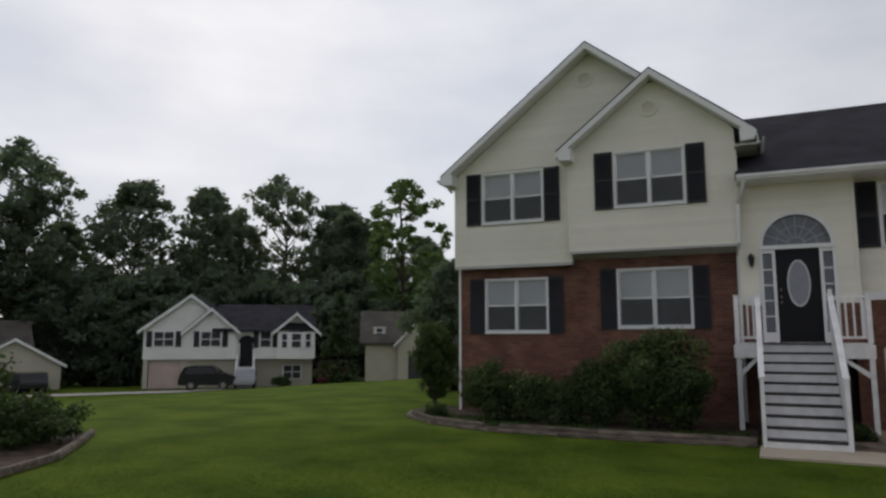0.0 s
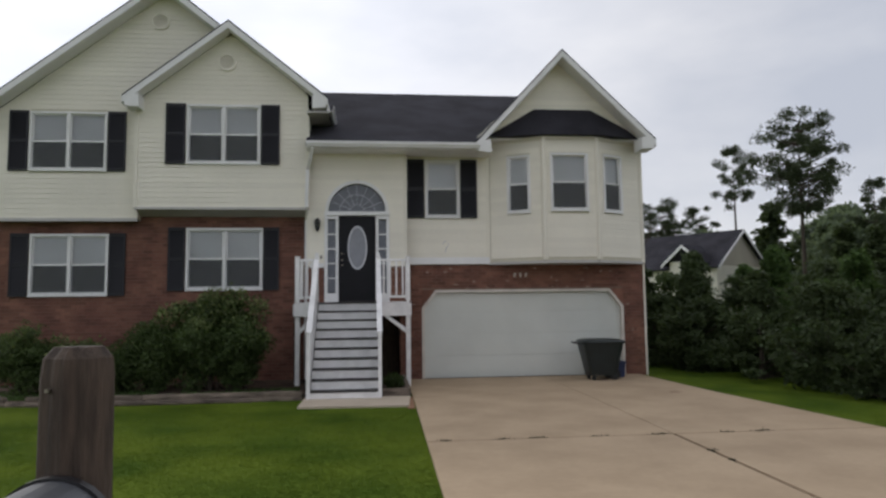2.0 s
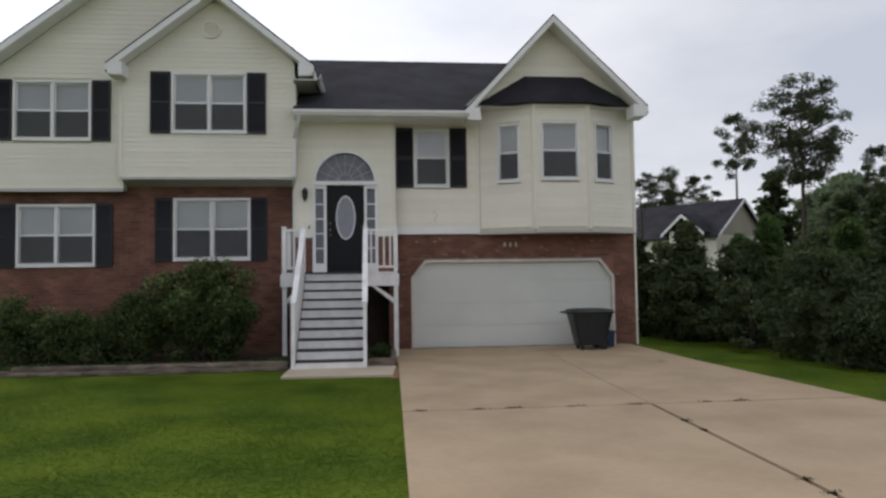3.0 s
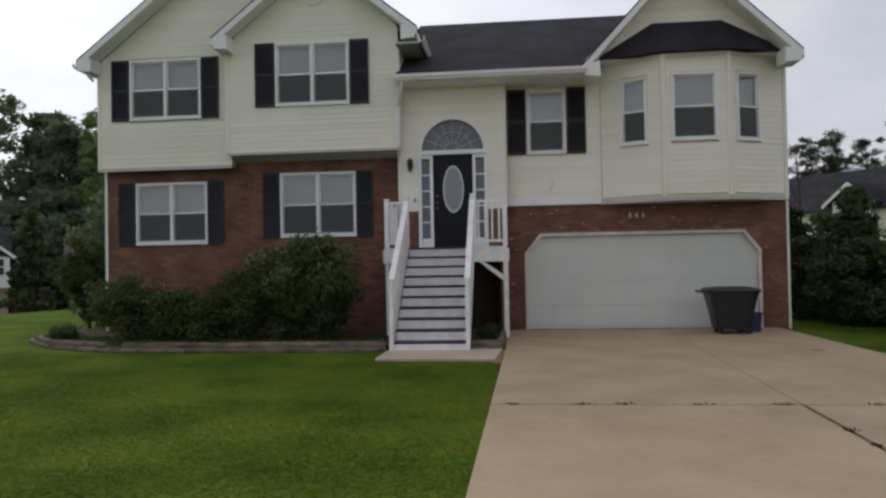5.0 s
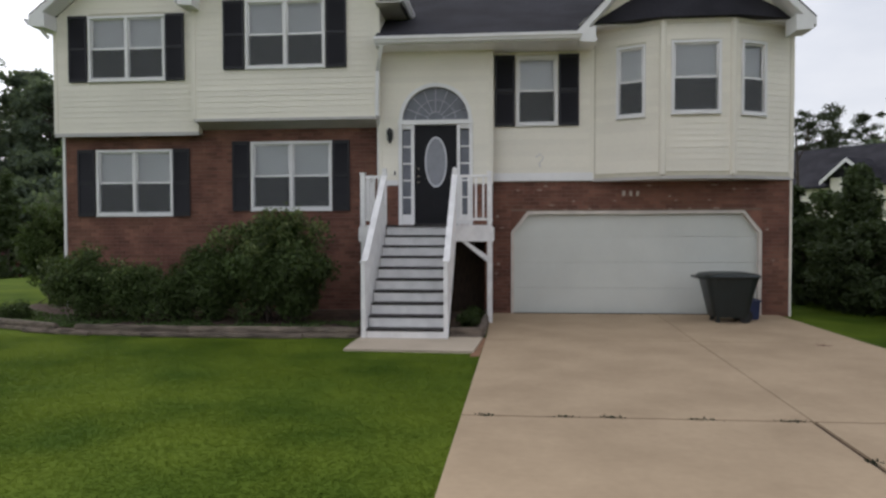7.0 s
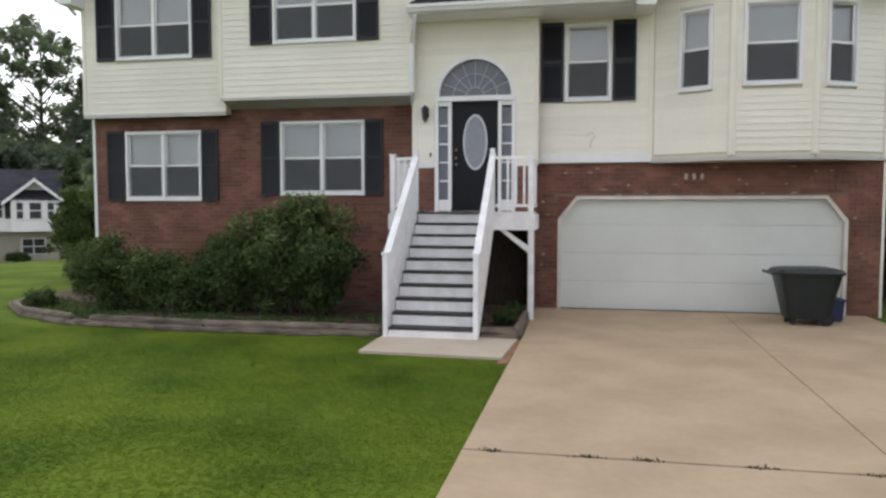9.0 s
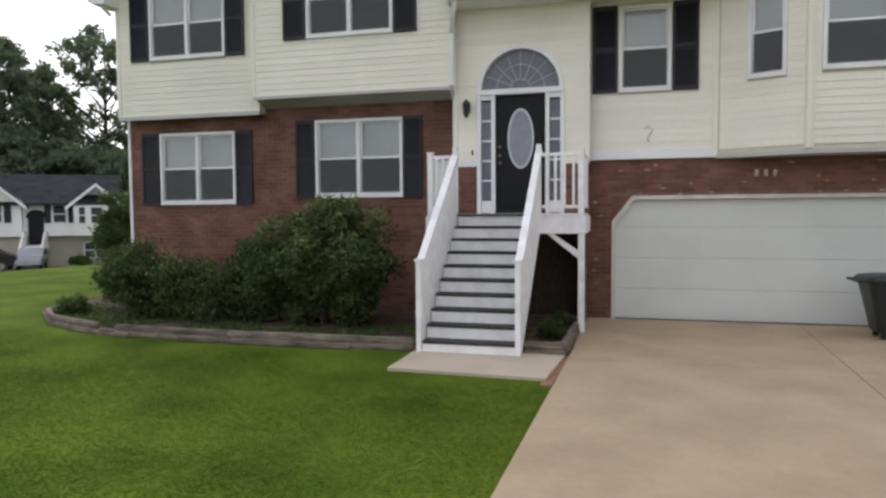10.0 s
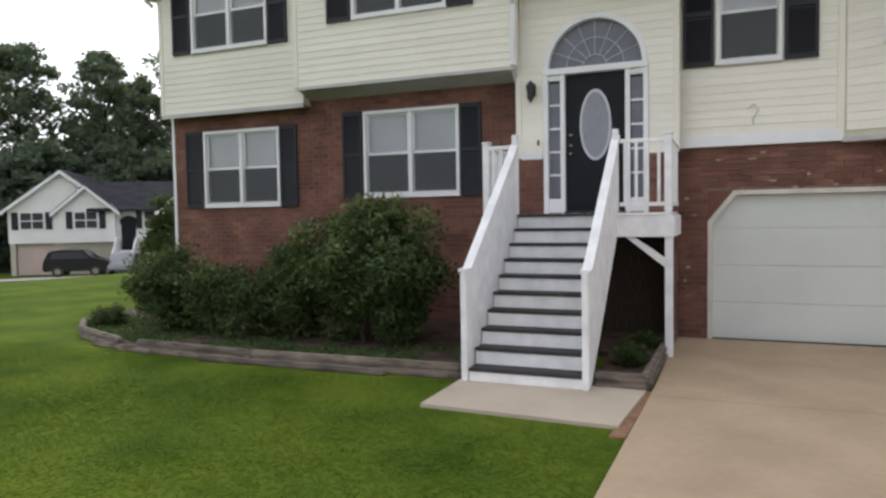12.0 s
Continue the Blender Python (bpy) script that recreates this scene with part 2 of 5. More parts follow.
def tube(bm, pts, radii, sides=8):
    """A tapered tube along points."""
    rings = []
    for i, p in enumerate(pts):
        p = Vector(p)
        d = (Vector(pts[min(i + 1, len(pts) - 1)]) - Vector(pts[max(i - 1, 0)])).normalized()
        a = d.orthogonal().normalized()
        b = d.cross(a)
        rings.append([bm.verts.new(p + radii[i] * (math.cos(k * math.tau / sides) * a + math.sin(k * math.tau / sides) * b)) for k in range(sides)])
    for r0, r1 in zip(rings, rings[1:]):
        for k in range(sides):
            bm.faces.new((r0[k], r0[(k + 1) % sides], r1[(k + 1) % sides], r1[k]))
    bm.faces.new(rings[0][::-1])
    bm.faces.new(rings[-1])
    return bm


class Face:
    """An upright wall plane: u runs along it, w out of it, z up."""

    def __init__(self, ox, oy, dx, dy, oz=0.0):
        n = math.hypot(dx, dy)
        self.o, self.d, self.n, self.z = Vector((ox, oy, 0)), Vector((dx / n, dy / n, 0)), Vector((dy / n, -dx / n, 0)), oz

    def p(self, u, w, z):
        q = self.o + u * self.d + w * self.n
        return Vector((q.x, q.y, z + self.z))

    def box(self, bm, u0, u1, w0, w1, z0, z1, bevel=0.0):
        m = Matrix(((self.d.x, self.n.x, 0, self.o.x), (self.d.y, self.n.y, 0, self.o.y), (0, 0, 1, self.z), (0, 0, 0, 1)))
        return box(bm, u0, u1, w0, w1, z0, z1, bevel, m)

    def wall(self, bm, u0, u1, z0, z1, holes=(), w0=-0.16, w1=0.0):
        us = sorted({u0, u1, *[min(max(h[i], u0), u1) for h in holes for i in (0, 1)]})
        zs = sorted({z0, z1, *[min(max(h[i], z0), z1) for h in holes for i in (2, 3)]})
        for a, b in zip(us, us[1:]):
            run = None
            for c, d in zip(zs, zs[1:]):
                um, zm = (a + b) / 2, (c + d) / 2
                solid = not any(h[0] < um < h[1] and h[2] < zm < h[3] for h in holes)
                if solid:
                    run = (run[0], d) if run else (c, d)
                if run and (not solid or d == zs[-1]):
                    self.box(bm, a, b, w0, w1, *run)
                    run = None
        return bm


def empty(name, x=0, y=0, z=0):
    ob = new(name)
    ob.location = (x, y, z)
    return ob


def gaps(u0, u1, z0, z1, holes):
    """The stretches of u0..u1 that no hole takes at that height."""
    runs = [(u0, u1)]
    for h in holes:
        if min(z1, h[3]) - max(z0, h[2]) > 0.3 * (z1 - z0):
            runs = [q for a, b in runs for q in ((a, min(b, h[0])), (max(a, h[1]), b)) if q[1] - q[0] > 0.02]
    return runs


def siding(face, wall_ob, z0, z1, span, holes, h=0.112):
    """Lapped boards, each a piece of its own, on a wall."""
    z = z0
    while z < z1 - 0.02:
        t = min(z + h, z1)
        lo, hi = span(z), span(t)
        if hi[1] - hi[0] < 0.05:
            break
        for a, b in gaps(min(lo[0], hi[0]), max(lo[1], hi[1]), z, t, holes):
            a0, b0 = max(a, lo[0]), min(b, lo[1])
            a1, b1 = max(a, hi[0]), min(b, hi[1])
            if b0 - a0 < 0.03 or b1 - a1 < 0.02:
                continue
            bm = bmesh.new()
            v = [bm.verts.new(face.p(*q)) for q in ((a0, 0.002, z), (b0, 0.002, z), (b0, 0.015, z), (a0, 0.015, z), (a1, 0.002, t), (b1, 0.002, t), (b1, 0.007, t), (a1, 0.007, t))]
            for f in ((0, 1, 2, 3), (7, 6, 5, 4), (3, 2, 6, 7), (1, 5, 6, 2), (0, 3, 7, 4), (0, 4, 5, 1)):
                bm.faces.new([v[i] for i in f])
            part("siding_board", bm, SIDING, wall_ob)
        z = t


BRICK_L, BRICK_H, JOINT = 0.205, 0.066, 0.01
brick_bm = bmesh.new()
box(brick_bm, -BRICK_L / 2, BRICK_L / 2, -0.012, 0.002, -BRICK_H / 2, BRICK_H / 2)
brick_me = bpy.data.meshes.new("brick")
brick_bm.to_mesh(brick_me)
brick_bm.free()
brick_me.materials.append(BRICK)


def bricks(face, wall_ob, u0, u1, z0, z1, holes, single):
    """Running bond: whole bricks inside the stretch `single` are pieces of their own, the rest one mass."""
    verts, faces, count, row, z = [], [], 0, 0, z0
    while z + BRICK_H < z1:
        for a, b in gaps(u0, u1, z, z + BRICK_H, holes):
            u = u0 - (BRICK_L + JOINT) * (0.5 if row % 2 else 0)
            while u < b:
                p, q = max(u, a), min(u + BRICK_L, b)
                u += BRICK_L + JOINT
                if q - p < 0.03:
                    continue
                mid = (p + q) / 2
                proud = random.uniform(-0.003, 0.003)
                if q - p > BRICK_L - 0.001 and count < 150 and single[0] < mid < single[1] and single[2] < z < single[3]:
                    count += 1
                    piece("brick", brick_me, wall_ob, Matrix.Translation(face.p(mid, proud, z + BRICK_H / 2)) @ pose(0, 0, 0, 0, 0, math.degrees(math.atan2(face.d.y, face.d.x))))
                    continue
                i = len(verts)
                for uu, ww, zz in ((p, 0.0, z), (q, 0.0, z), (q, 0.0, z + BRICK_H), (p, 0.0, z + BRICK_H)):
                    verts.append(face.p(uu, -0.004, zz))
                for uu, zz in ((p, z), (q, z), (q, z + BRICK_H), (p, z + BRICK_H)):
                    verts.append(face.p(uu, 0.011 + proud, zz))
                faces += [(i + 4, i + 5, i + 6, i + 7), (i, i + 1, i + 5, i + 4), (i + 1, i + 2, i + 6, i + 5), (i + 2, i + 3, i + 7, i + 6), (i + 3, i, i + 4, i + 7)]
        z += BRICK_H + JOINT
        row += 1
    me = bpy.data.meshes.new("brickwork")
    me.from_pydata(verts, [], faces)
    me.materials.append(BRICK_J)
    tagged(piece("brickwork", me, wall_ob), kind="stuff")


def hung_window(parent, face, u0, u1, z0, z1, lights, wout=0.0):
    """White vinyl window: casing, sashes, panes, a blind behind and an insect screen before the lower half."""
    win = empty("window", *face.p((u0 + u1) / 2, 0, z0))
    win.parent = parent
    inv = Matrix.Translation(-Vector(win.location))

    def add(name, bm, m, under=win, label=""):
        bm.transform(inv)
        return part(name, bm, m, under, label)
    c = 0.055
    bm = bmesh.new()
    for q in ((u0, u1, z0, z0 + c), (u0, u1, z1 - c, z1), (u0, u0 + c, z0 + c, z1 - c), (u1 - c, u1, z0 + c, z1 - c)):
        face.box(bm, q[0], q[1], -0.08, 0.035 + wout, q[2], q[3], 0.006)
    add("casing", bm, WHITE)
    bm = bmesh.new()
    face.box(bm, u0 - 0.01, u1 + 0.01, -0.02, 0.045 + wout, z0 - 0.022, z0, 0.005)
    add("sill", bm, WHITE)
    wide = (u1 - u0 - 2 * c) / lights
    for i in range(lights):
        a, b = u0 + c + i * wide, u0 + c + (i + 1) * wide
        if i:
            bm = bmesh.new()
            face.box(bm, a - 0.035, a + 0.035, -0.08, 0.03 + wout, z0 + c, z1 - c, 0.005)
            add("mullion", bm, WHITE)
            a += 0.035
        if i < lights - 1:
            b -= 0.035
        lo, hi = z0 + c, z1 - c
        mid = (lo + hi) / 2
        for name, s0, s1, w in (("upper_sash", mid - 0.02, hi, -0.01), ("lower_sash", lo, mid + 0.02, -0.035)):
            bm = bmesh.new()
            r = 0.032
            for q in ((a, b, s0, s0 + r + 0.01), (a, b, s1 - r, s1), (a, a + r, s0 + r + 0.01, s1 - r), (b - r, b, s0 + r + 0.01, s1 - r)):
                face.box(bm, q[0], q[1], w - 0.02, w, q[2], q[3], 0.003)
            sash = add(name, bm, WHITE)
            bm = bmesh.new()
            face.box(bm, a + r, b - r, w - 0.012, w - 0.008, s0 + r, s1 - r)
            g = add("pane", bm, GLASS, sash)
            g.visible_shadow = False
            g.data.materials.append(CLEAR)
            for p in g.data.polygons:
                p.material_index = 0 if p.normal.dot(face.n) > 0.9 else 1
        bm = bmesh.new()
        face.box(bm, a + 0.02, b - 0.02, -0.008, -0.005, lo + 0.02, mid - 0.022)
        add("insect_screen", bm, SCREEN, win, "dark grey mesh screen")
        bm = bmesh.new()
        z = lo
        while z < hi:
            v = [bm.verts.new(face.p(uu, ww, zz)) for uu, ww, zz in ((a, -0.085, z), (b, -0.085, z), (b, -0.1, z + 0.05), (a, -0.1, z + 0.05))]
            bm.faces.new(v)
            z += 0.046
        face.box(bm, a, b, -0.125, -0.12, lo, hi)
        add("blind", bm, BLIND, win, "closed white slatted blind")
    return win


def shutter(parent, face, u0, u1, z0, z1):
    """Louvred black shutter with a middle rail."""
    bm = bmesh.new()
    s = 0.045
    face.box(bm, u0, u1, 0.018, 0.03, z0, z1)
    for q in ((u0, u0 + s, z0, z1), (u1 - s, u1, z0, z1), (u0 + s, u1 - s, z0, z0 + s + 0.02), (u0 + s, u1 - s, z1 - s - 0.02, z1), (u0 + s, u1 - s, (z0 + z1) / 2 - 0.03, (z0 + z1) / 2 + 0.03)):
        face.box(bm, q[0], q[1], 0.03, 0.055, q[2], q[3])
    z = z0 + s + 0.03
    while z < z1 - s - 0.05:
        if abs(z + 0.02 - (z0 + z1) / 2) > 0.05:
            v = [bm.verts.new(face.p(*q)) for q in ((u0 + s, 0.05, z), (u1 - s, 0.05, z), (u1 - s, 0.032, z + 0.035), (u0 + s, 0.032, z + 0.035))]
            bm.faces.new(v)
        z += 0.038
    return part("shutter", bm, SHUTTER, parent, "black louvred shutter")


# ---- ground ----
def ground_z(x, y):
    r = math.hypot(x + 6, y + 4)
    side = max(0.0, min(1.0, (2 - x) / 14))
    dip = 0.055 * min(max(0.0, -x - 22), 14)
    return -0.032 * min(max(0.0, r - 12), 63) * side - dip


def band(lo, hi, near, far, n_near, n_far):
    inner = list(np.linspace(near[0], near[1], n_near))
    return sorted(set([round(v, 3) for v in inner] + [round(v, 3) for v in np.linspace(lo, near[0], n_far)] + [round(v, 3) for v in np.linspace(near[1], hi, n_far)]))


gx, gy = band(-900, 900, (-70, 40), None, 80, 9), band(-500, 1100, (-40, 80), None, 80, 9)
bm = bmesh.new()
grid = [[bm.verts.new((x, y, ground_z(x, y))) for x in gx] for y in gy]
for j in range(len(gy) - 1):
    for i in range(len(gx) - 1):
        bm.faces.new((grid[j][i], grid[j][i + 1], grid[j + 1][i + 1], grid[j + 1][i]))
tagged(part("ground", bm, LAWN, smooth=True), "green mown lawn with a patchy uneven surface", "lawn", kind="structure")


def left_edge(y):
    return -0.41 - 0.024 * max(0.0, -y - 3)


def right_edge(y):
    return 5.2 + 0.045 * max(0.0, -y - 3.5)


def long_joint(y):
    return 2.72 + 0.038 * (y + 4)


# concrete driveway in eight bays with open joints between them
drive = empty("driveway", 2.4, -8, 0)
tagged(drive, "tan broomed concrete driveway with dark weedy joints", "driveway", kind="structure")
for y1, y0 in ((-0.02, -3.395), (-3.407, -7.765), (-7.795, -15.2), (-15.23, -24.0)):
    half = 0.0 if y1 > -4 else 0.02
    for k in (0, 1):
        bm = bmesh.new()
        ol = []
        xa = lambda y: left_edge(y) if k == 0 else long_joint(y) + 0.006 + half
        xb = lambda y: long_joint(y) - 0.006 - half if k == 0 else right_edge(y)
        ys = np.linspace(y0, y1, 8)
        ol = [Vector((xa(y) - 2.4, y + 8, -0.1)) for y in ys] + [Vector((xb(y) - 2.4, y + 8, -0.1)) for y in ys[::-1]]
        prism(bm, ol, (0, 0, 0.125))
        part("concrete_slab", bm, CONCRETE, drive)
bm = bmesh.new()
box(bm, -2.75, 2.6, -16, 7.9, -0.09, 0.004)
part("joint_bed", bm, MULCH, drive)

bm = bmesh.new()
prism(bm, [(-2.41, -4.43, -0.05), (-0.56, -4.52, -0.05), (-0.47, -3.26, -0.05), (-2.40, -3.22, -0.05)], (0, 0, 0.085))
tagged(part("concrete_pad", bm, PAD), "pale concrete landing pad at the foot of the steps", "landing pad", kind="structure")

# ---- the house ----
house = empty("house", 0, 0, 0)
tagged(house, "cream sided split-level house with red brick base and charcoal roof", "house")

LOWER = Face(0, -0.05, 1, 0)
UP_L = Face(0, -0.30, 1, 0)
UP_M = Face(0, -0.50, 1, 0)
ENTRY = Face(0, -0.31, 1, 0)
GAR = Face(0, 0.0, 1, 0)
UP_R = Face(0, -0.05, 1, 0)

lw, mw = (-8.72, -7.04, 2.03, 3.41), (-5.36, -3.65, 2.13, 3.54)
ulw, umw = (-8.70, -7.05, 4.80, 6.13), (-5.28, -3.66, 4.94, 6.29)
sw = (0.10, 0.92, 3.79, 5.17)
gar = (0.0, 4.88, 0.0, 2.08)
entry = (-2.17, -0.82, 1.80, 4.62)

# lower left, brick
bm = bmesh.new()
LOWER.wall(bm, -9.42, -2.63, -0.1, 3.85, [lw, mw], -0.2, 0.0)
wall_a = part("brick_wall", bm, MORTAR, house, "red brick wall in running bond")
bricks(LOWER, wall_a, -9.42, -2.63, 0.0, 3.83, [lw, mw], (-3.3, -2.6, 1.0, 3.75))
# under the entry, brick
bm = bmesh.new()
# hole added in the brick so the space under the deck goes dark
under_porch = (-1.55, -0.52, -0.1, 1.6)
ENTRY.wall(bm, -2.62, -0.39, -0.1, 2.62, [entry, under_porch], -0.2, 0.0)
wall_b = part("brick_wall", bm, MORTAR, house, "red brick wall in running bond")
bricks(ENTRY, wall_b, -2.62, -0.39, 0.0, 2.62, [entry, under_porch], (0, 0, 0, 0))
# added dark panels line the hole and stand in for the deck's shade
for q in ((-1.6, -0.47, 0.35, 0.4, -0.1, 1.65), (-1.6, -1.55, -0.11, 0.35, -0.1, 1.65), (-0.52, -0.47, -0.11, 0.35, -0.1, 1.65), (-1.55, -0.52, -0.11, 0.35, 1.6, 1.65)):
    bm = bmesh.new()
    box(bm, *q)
    part("recess_panel", bm, POST, house, "dark wood panel added beneath the porch to deepen its shade")
# garage front, brick with a clipped-corner opening
bm = bmesh.new()
GAR.wall(bm, -0.39, 5.4, -0.1, 2.68, [gar], -0.25, 0.0)
for s, x in ((1, 0.0), (-1, 4.88)):
    prism(bm, [(x, 0.0, 1.66), (x, 0.0, 2.08), (x + s * 0.33, 0.0, 2.08)], (0, 0.25, 0))
wall_c = part("brick_wall", bm, MORTAR, house, "red brick wall in running bond")
bricks(GAR, wall_c, -0.39, 5.4, 0.0, 2.68, [gar], (-0.4, 5.4, 2.1, 2.7))
for s, x in ((1, 0.0), (-1, 4.88)):
    bm = bmesh.new()
    prism(bm, [(x, -0.008, 1.68), (x, -0.008, 2.08), (x + s * 0.31, -0.008, 2.08)], (0, 0.01, 0))
    part("brick_corner", bm, BRICK, wall_c)

# garage trim and door
bm = bmesh.new()
ol = [(0, 0), (0, 1.66), (0.33, 2.08), (4.55, 2.08), (4.88, 1.66), (4.88, 0)]
inn = [(0.06, 0), (0.06, 1.63), (0.36, 2.02), (4.52, 2.02), (4.82, 1.63), (4.82, 0)]
for i in range(5):
    a, b, c, d = ol[i], ol[i + 1], inn[i + 1], inn[i]
    prism(bm, [(q[0], -0.025, q[1]) for q in (a, b, c, d)], (0, 0.15, 0))
part("garage_trim", bm, TRIM_CREAM, house, "weathered cream trim round the garage opening")
gd = empty("garage_door", 2.44, 0.1, 0)
gd.parent = house
tagged(gd, "closed plain white sectional garage door")
for i in range(4):
    z0, z1 = 0.02 + i * 0.515, 0.02 + (i + 1) * 0.515 - 0.003
    bm = bmesh.new()
    box(bm, -2.42, 2.42, -0.01, 0.03, z0, z1, 0.003)
    box(bm, -2.34, 2.34, -0.0135, -0.009, z0 + 0.09, z1 - 0.09, 0.0015)
    part("door_panel", bm, GARAGE, gd)
bm = bmesh.new()
box(bm, -2.42, 2.42, -0.02, 0.03, 0.0, 0.028)
part("rubber_seal", bm, RUBBER, gd)

# upper left and middle walls
SL1, SL2 = 0.785, 0.79
A1, Z1 = -5.84, 8.93
A2, Z2 = -4.34, 7.95
A3, Z3 = 3.28, 7.42


def span1(z):
    return (max(-9.42, A1 - (Z1 - z) / SL1), min(-6.36, A1 + (Z1 - z) / SL1)) if z < 6.3 else (A1 - (Z1 - z) / SL1, A1 + (Z1 - z) / SL1)


def span2(z):
    return max(-6.36, A2 - (Z2 - z) / SL2), min(-2.6, A2 + (Z2 - z) / SL2)


bm = bmesh.new()
UP_L.wall(bm, -9.42, -2.62, 3.72, 6.12, [ulw, (-6.36, -2.62, 3.6, 6.5)], -0.2, 0.0)
prism(bm, [UP_L.p(-9.42, 0, 6.12), UP_L.p(-2.6, 0, 6.12), UP_L.p(A1, 0, Z1)], (0, 0.15, 0))
wall_d = part("siding_wall", bm, SIDING_BACK, house, "cream lapped vinyl siding")
siding(UP_L, wall_d, 3.72, Z1, span1, [ulw])
bm = bmesh.new()
UP_M.wall(bm, -6.36, -2.6, 3.95, 6.3, [umw], -0.2, 0.0)
prism(bm, [UP_M.p(-6.36, 0, 6.3), UP_M.p(-2.6, 0, 6.3), UP_M.p(A2 + 0.02, 0, Z2)], (0, 0.15, 0))
wall_e = part("siding_wall", bm, SIDING_BACK, house, "cream lapped vinyl siding")
siding(UP_M, wall_e, 3.95, Z2, span2, [umw])
# cantilever soffits and their trim
bm = bmesh.new()
box(bm, -9.42, -6.36, -0.29, -0.03, 3.70, 3.72)
prism(bm, [(-6.36, -0.495, 3.948), (-6.36, -0.495, 3.925), (-6.36, -0.07, 3.80), (-6.36, 0.1, 3.80), (-6.36, 0.1, 3.948)], (3.75, 0, 0))
part("cantilever_soffit", bm, SOFFIT, house, "grey cantilever soffit")
bm = bmesh.new()
box(bm, -9.46, -6.36, -0.325, -0.30, 3.66, 3.735, 0.004)
part("skirt_trim", bm, SOFFIT, house)
bm = bmesh.new()
box(bm, -6.37, -2.57, -0.525, -0.50, 3.90, 3.955, 0.004)
part("skirt_trim", bm, SOFFIT, house)
# corner posts of white vinyl
for x, y, z0, z1 in ((-9.43, -0.30, 3.72, 6.1), (-6.36, -0.50, 3.95, 6.35), (-2.61, -0.50, 3.95, 6.2), (-2.60, -0.31, 2.62, 5.3), (-0.39, -0.31, 2.62, 5.3), (1.60, -0.05, 2.68, 5.4), (5.40, -0.05, 2.68, 5.5)):
    bm = bmesh.new()
    box(bm, x - 0.04, x + 0.04, y - 0.028, y + 0.06, z0, z1, 0.005)
    part("corner_trim", bm, SIDING, house)
bm = bmesh.new()
box(bm, -9.46, -9.40, -0.085, 0.02, 0.0, 3.70, 0.004)
part("corner_trim", bm, WHITE, house, "white corner board")
bm = bmesh.new()
box(bm, 5.395, 5.44, -0.03, 0.05, 0.0, 2.66, 0.004)
part("corner_trim", bm, SIDING, house)

# entry wall
bm = bmesh.new()
ENTRY.wall(bm, -2.62, -0.39, 2.62, 5.32, [entry], -0.2, 0.0)
n = 14
cx, cz, rad = -1.495, 3.89, 0.675
for i in range(n):
    a0, a1 = math.pi * i / n, math.pi * (i + 1) / n
    q = [(cx + rad * math.cos(a), cz + rad * math.sin(a)) for a in (a0, a1)]
    prism(bm, [ENTRY.p(q[0][0], 0, q[0][1]), ENTRY.p(q[0][0], 0, 4.62), ENTRY.p(q[1][0], 0, 4.62), ENTRY.p(q[1][0], 0, q[1][1])], (0, 0.15, 0))
box(bm, -0.42, -0.39, -0.3, 0.0, 2.68, 5.32)
wall_f = part("siding_wall", bm, SIDING_BACK, house, "cream lapped vinyl siding")


def arch_half(z):
    if z <= cz:
        return 0.745
    return math.sqrt(max(0.0, (rad + 0.01) ** 2 - (z - cz) ** 2))


z = 2.62
while z < 5.28:
    t = min(z + 0.112, 5.3)
    if z > cz + rad:
        siding(ENTRY, wall_f, z, t, lambda q: (-2.6, -0.39), [])
    else:
        siding(ENTRY, wall_f, z, t, lambda q: (-2.6, cx - arch_half(q)), [])
        siding(ENTRY, wall_f, z, t, lambda q: (cx + arch_half(q), -0.39), [])
    z = t

# upper right wall
bm = bmesh.new()
UP_R.wall(bm, -0.4, 5.4, 2.68, 5.45, [sw], -0.2, 0.0)
prism(bm, [(1.2, -0.05, 5.45), (5.4, -0.05, 5.45), (A3, -0.05, Z3)], (0, 0.15, 0))
wall_g = part("siding_wall", bm, SIDING_BACK, house, "cream lapped vinyl siding")
siding(UP_R, wall_g, 2.84, 5.3, lambda q: (-0.38, 1.62), [sw])
siding(UP_R, wall_g, 5.45, Z3, lambda q: (A3 - (Z3 - q) / 1.02, A3 + (Z3 - q) / 1.02), [])
bm = bmesh.new()
box(bm, -0.39, 1.62, -0.085, -0.045, 2.68, 2.84, 0.006)
part("band_board", bm, WHITE, house, "white band board")

# bay
bay_pts = [(1.62, -0.06), (2.83, -0.66), (4.12, -0.66), (5.38, -0.06)]
faces_b = [Face(a[0], a[1], b[0] - a[0], b[1] - a[1]) for a, b in zip(bay_pts, bay_pts[1:])]
lens_b = [math.hypot(b[0] - a[0], b[1] - a[1]) for a, b in zip(bay_pts, bay_pts[1:])]
bw = [(0.47, 1.03, 3.86, 5.22), (0.15, 1.06, 3.88, 5.24), (0.16, 0.76, 3.86, 5.24)]
for f, ln, h in zip(faces_b, lens_b, bw):
    bm = bmesh.new()
    f.wall(bm, 0, ln, 2.72, 5.62, [h], -0.1, 0.0)
    wall_k = part("bay_wall", bm, SIDING_BACK, house, "cream sided bay wall with a window")
    siding(f, wall_k, 2.8, 5.55, lambda q: (0.05, ln - 0.05), [h])
for (x, y), k in zip(bay_pts[1:3], (0, 1)):
    bm = bmesh.new()
    tube(bm, [(x, y, 2.74), (x, y, 5.6)], [0.065, 0.065], 8)
    part("corner_trim", bm, SIDING, house)
bm = bmesh.new()
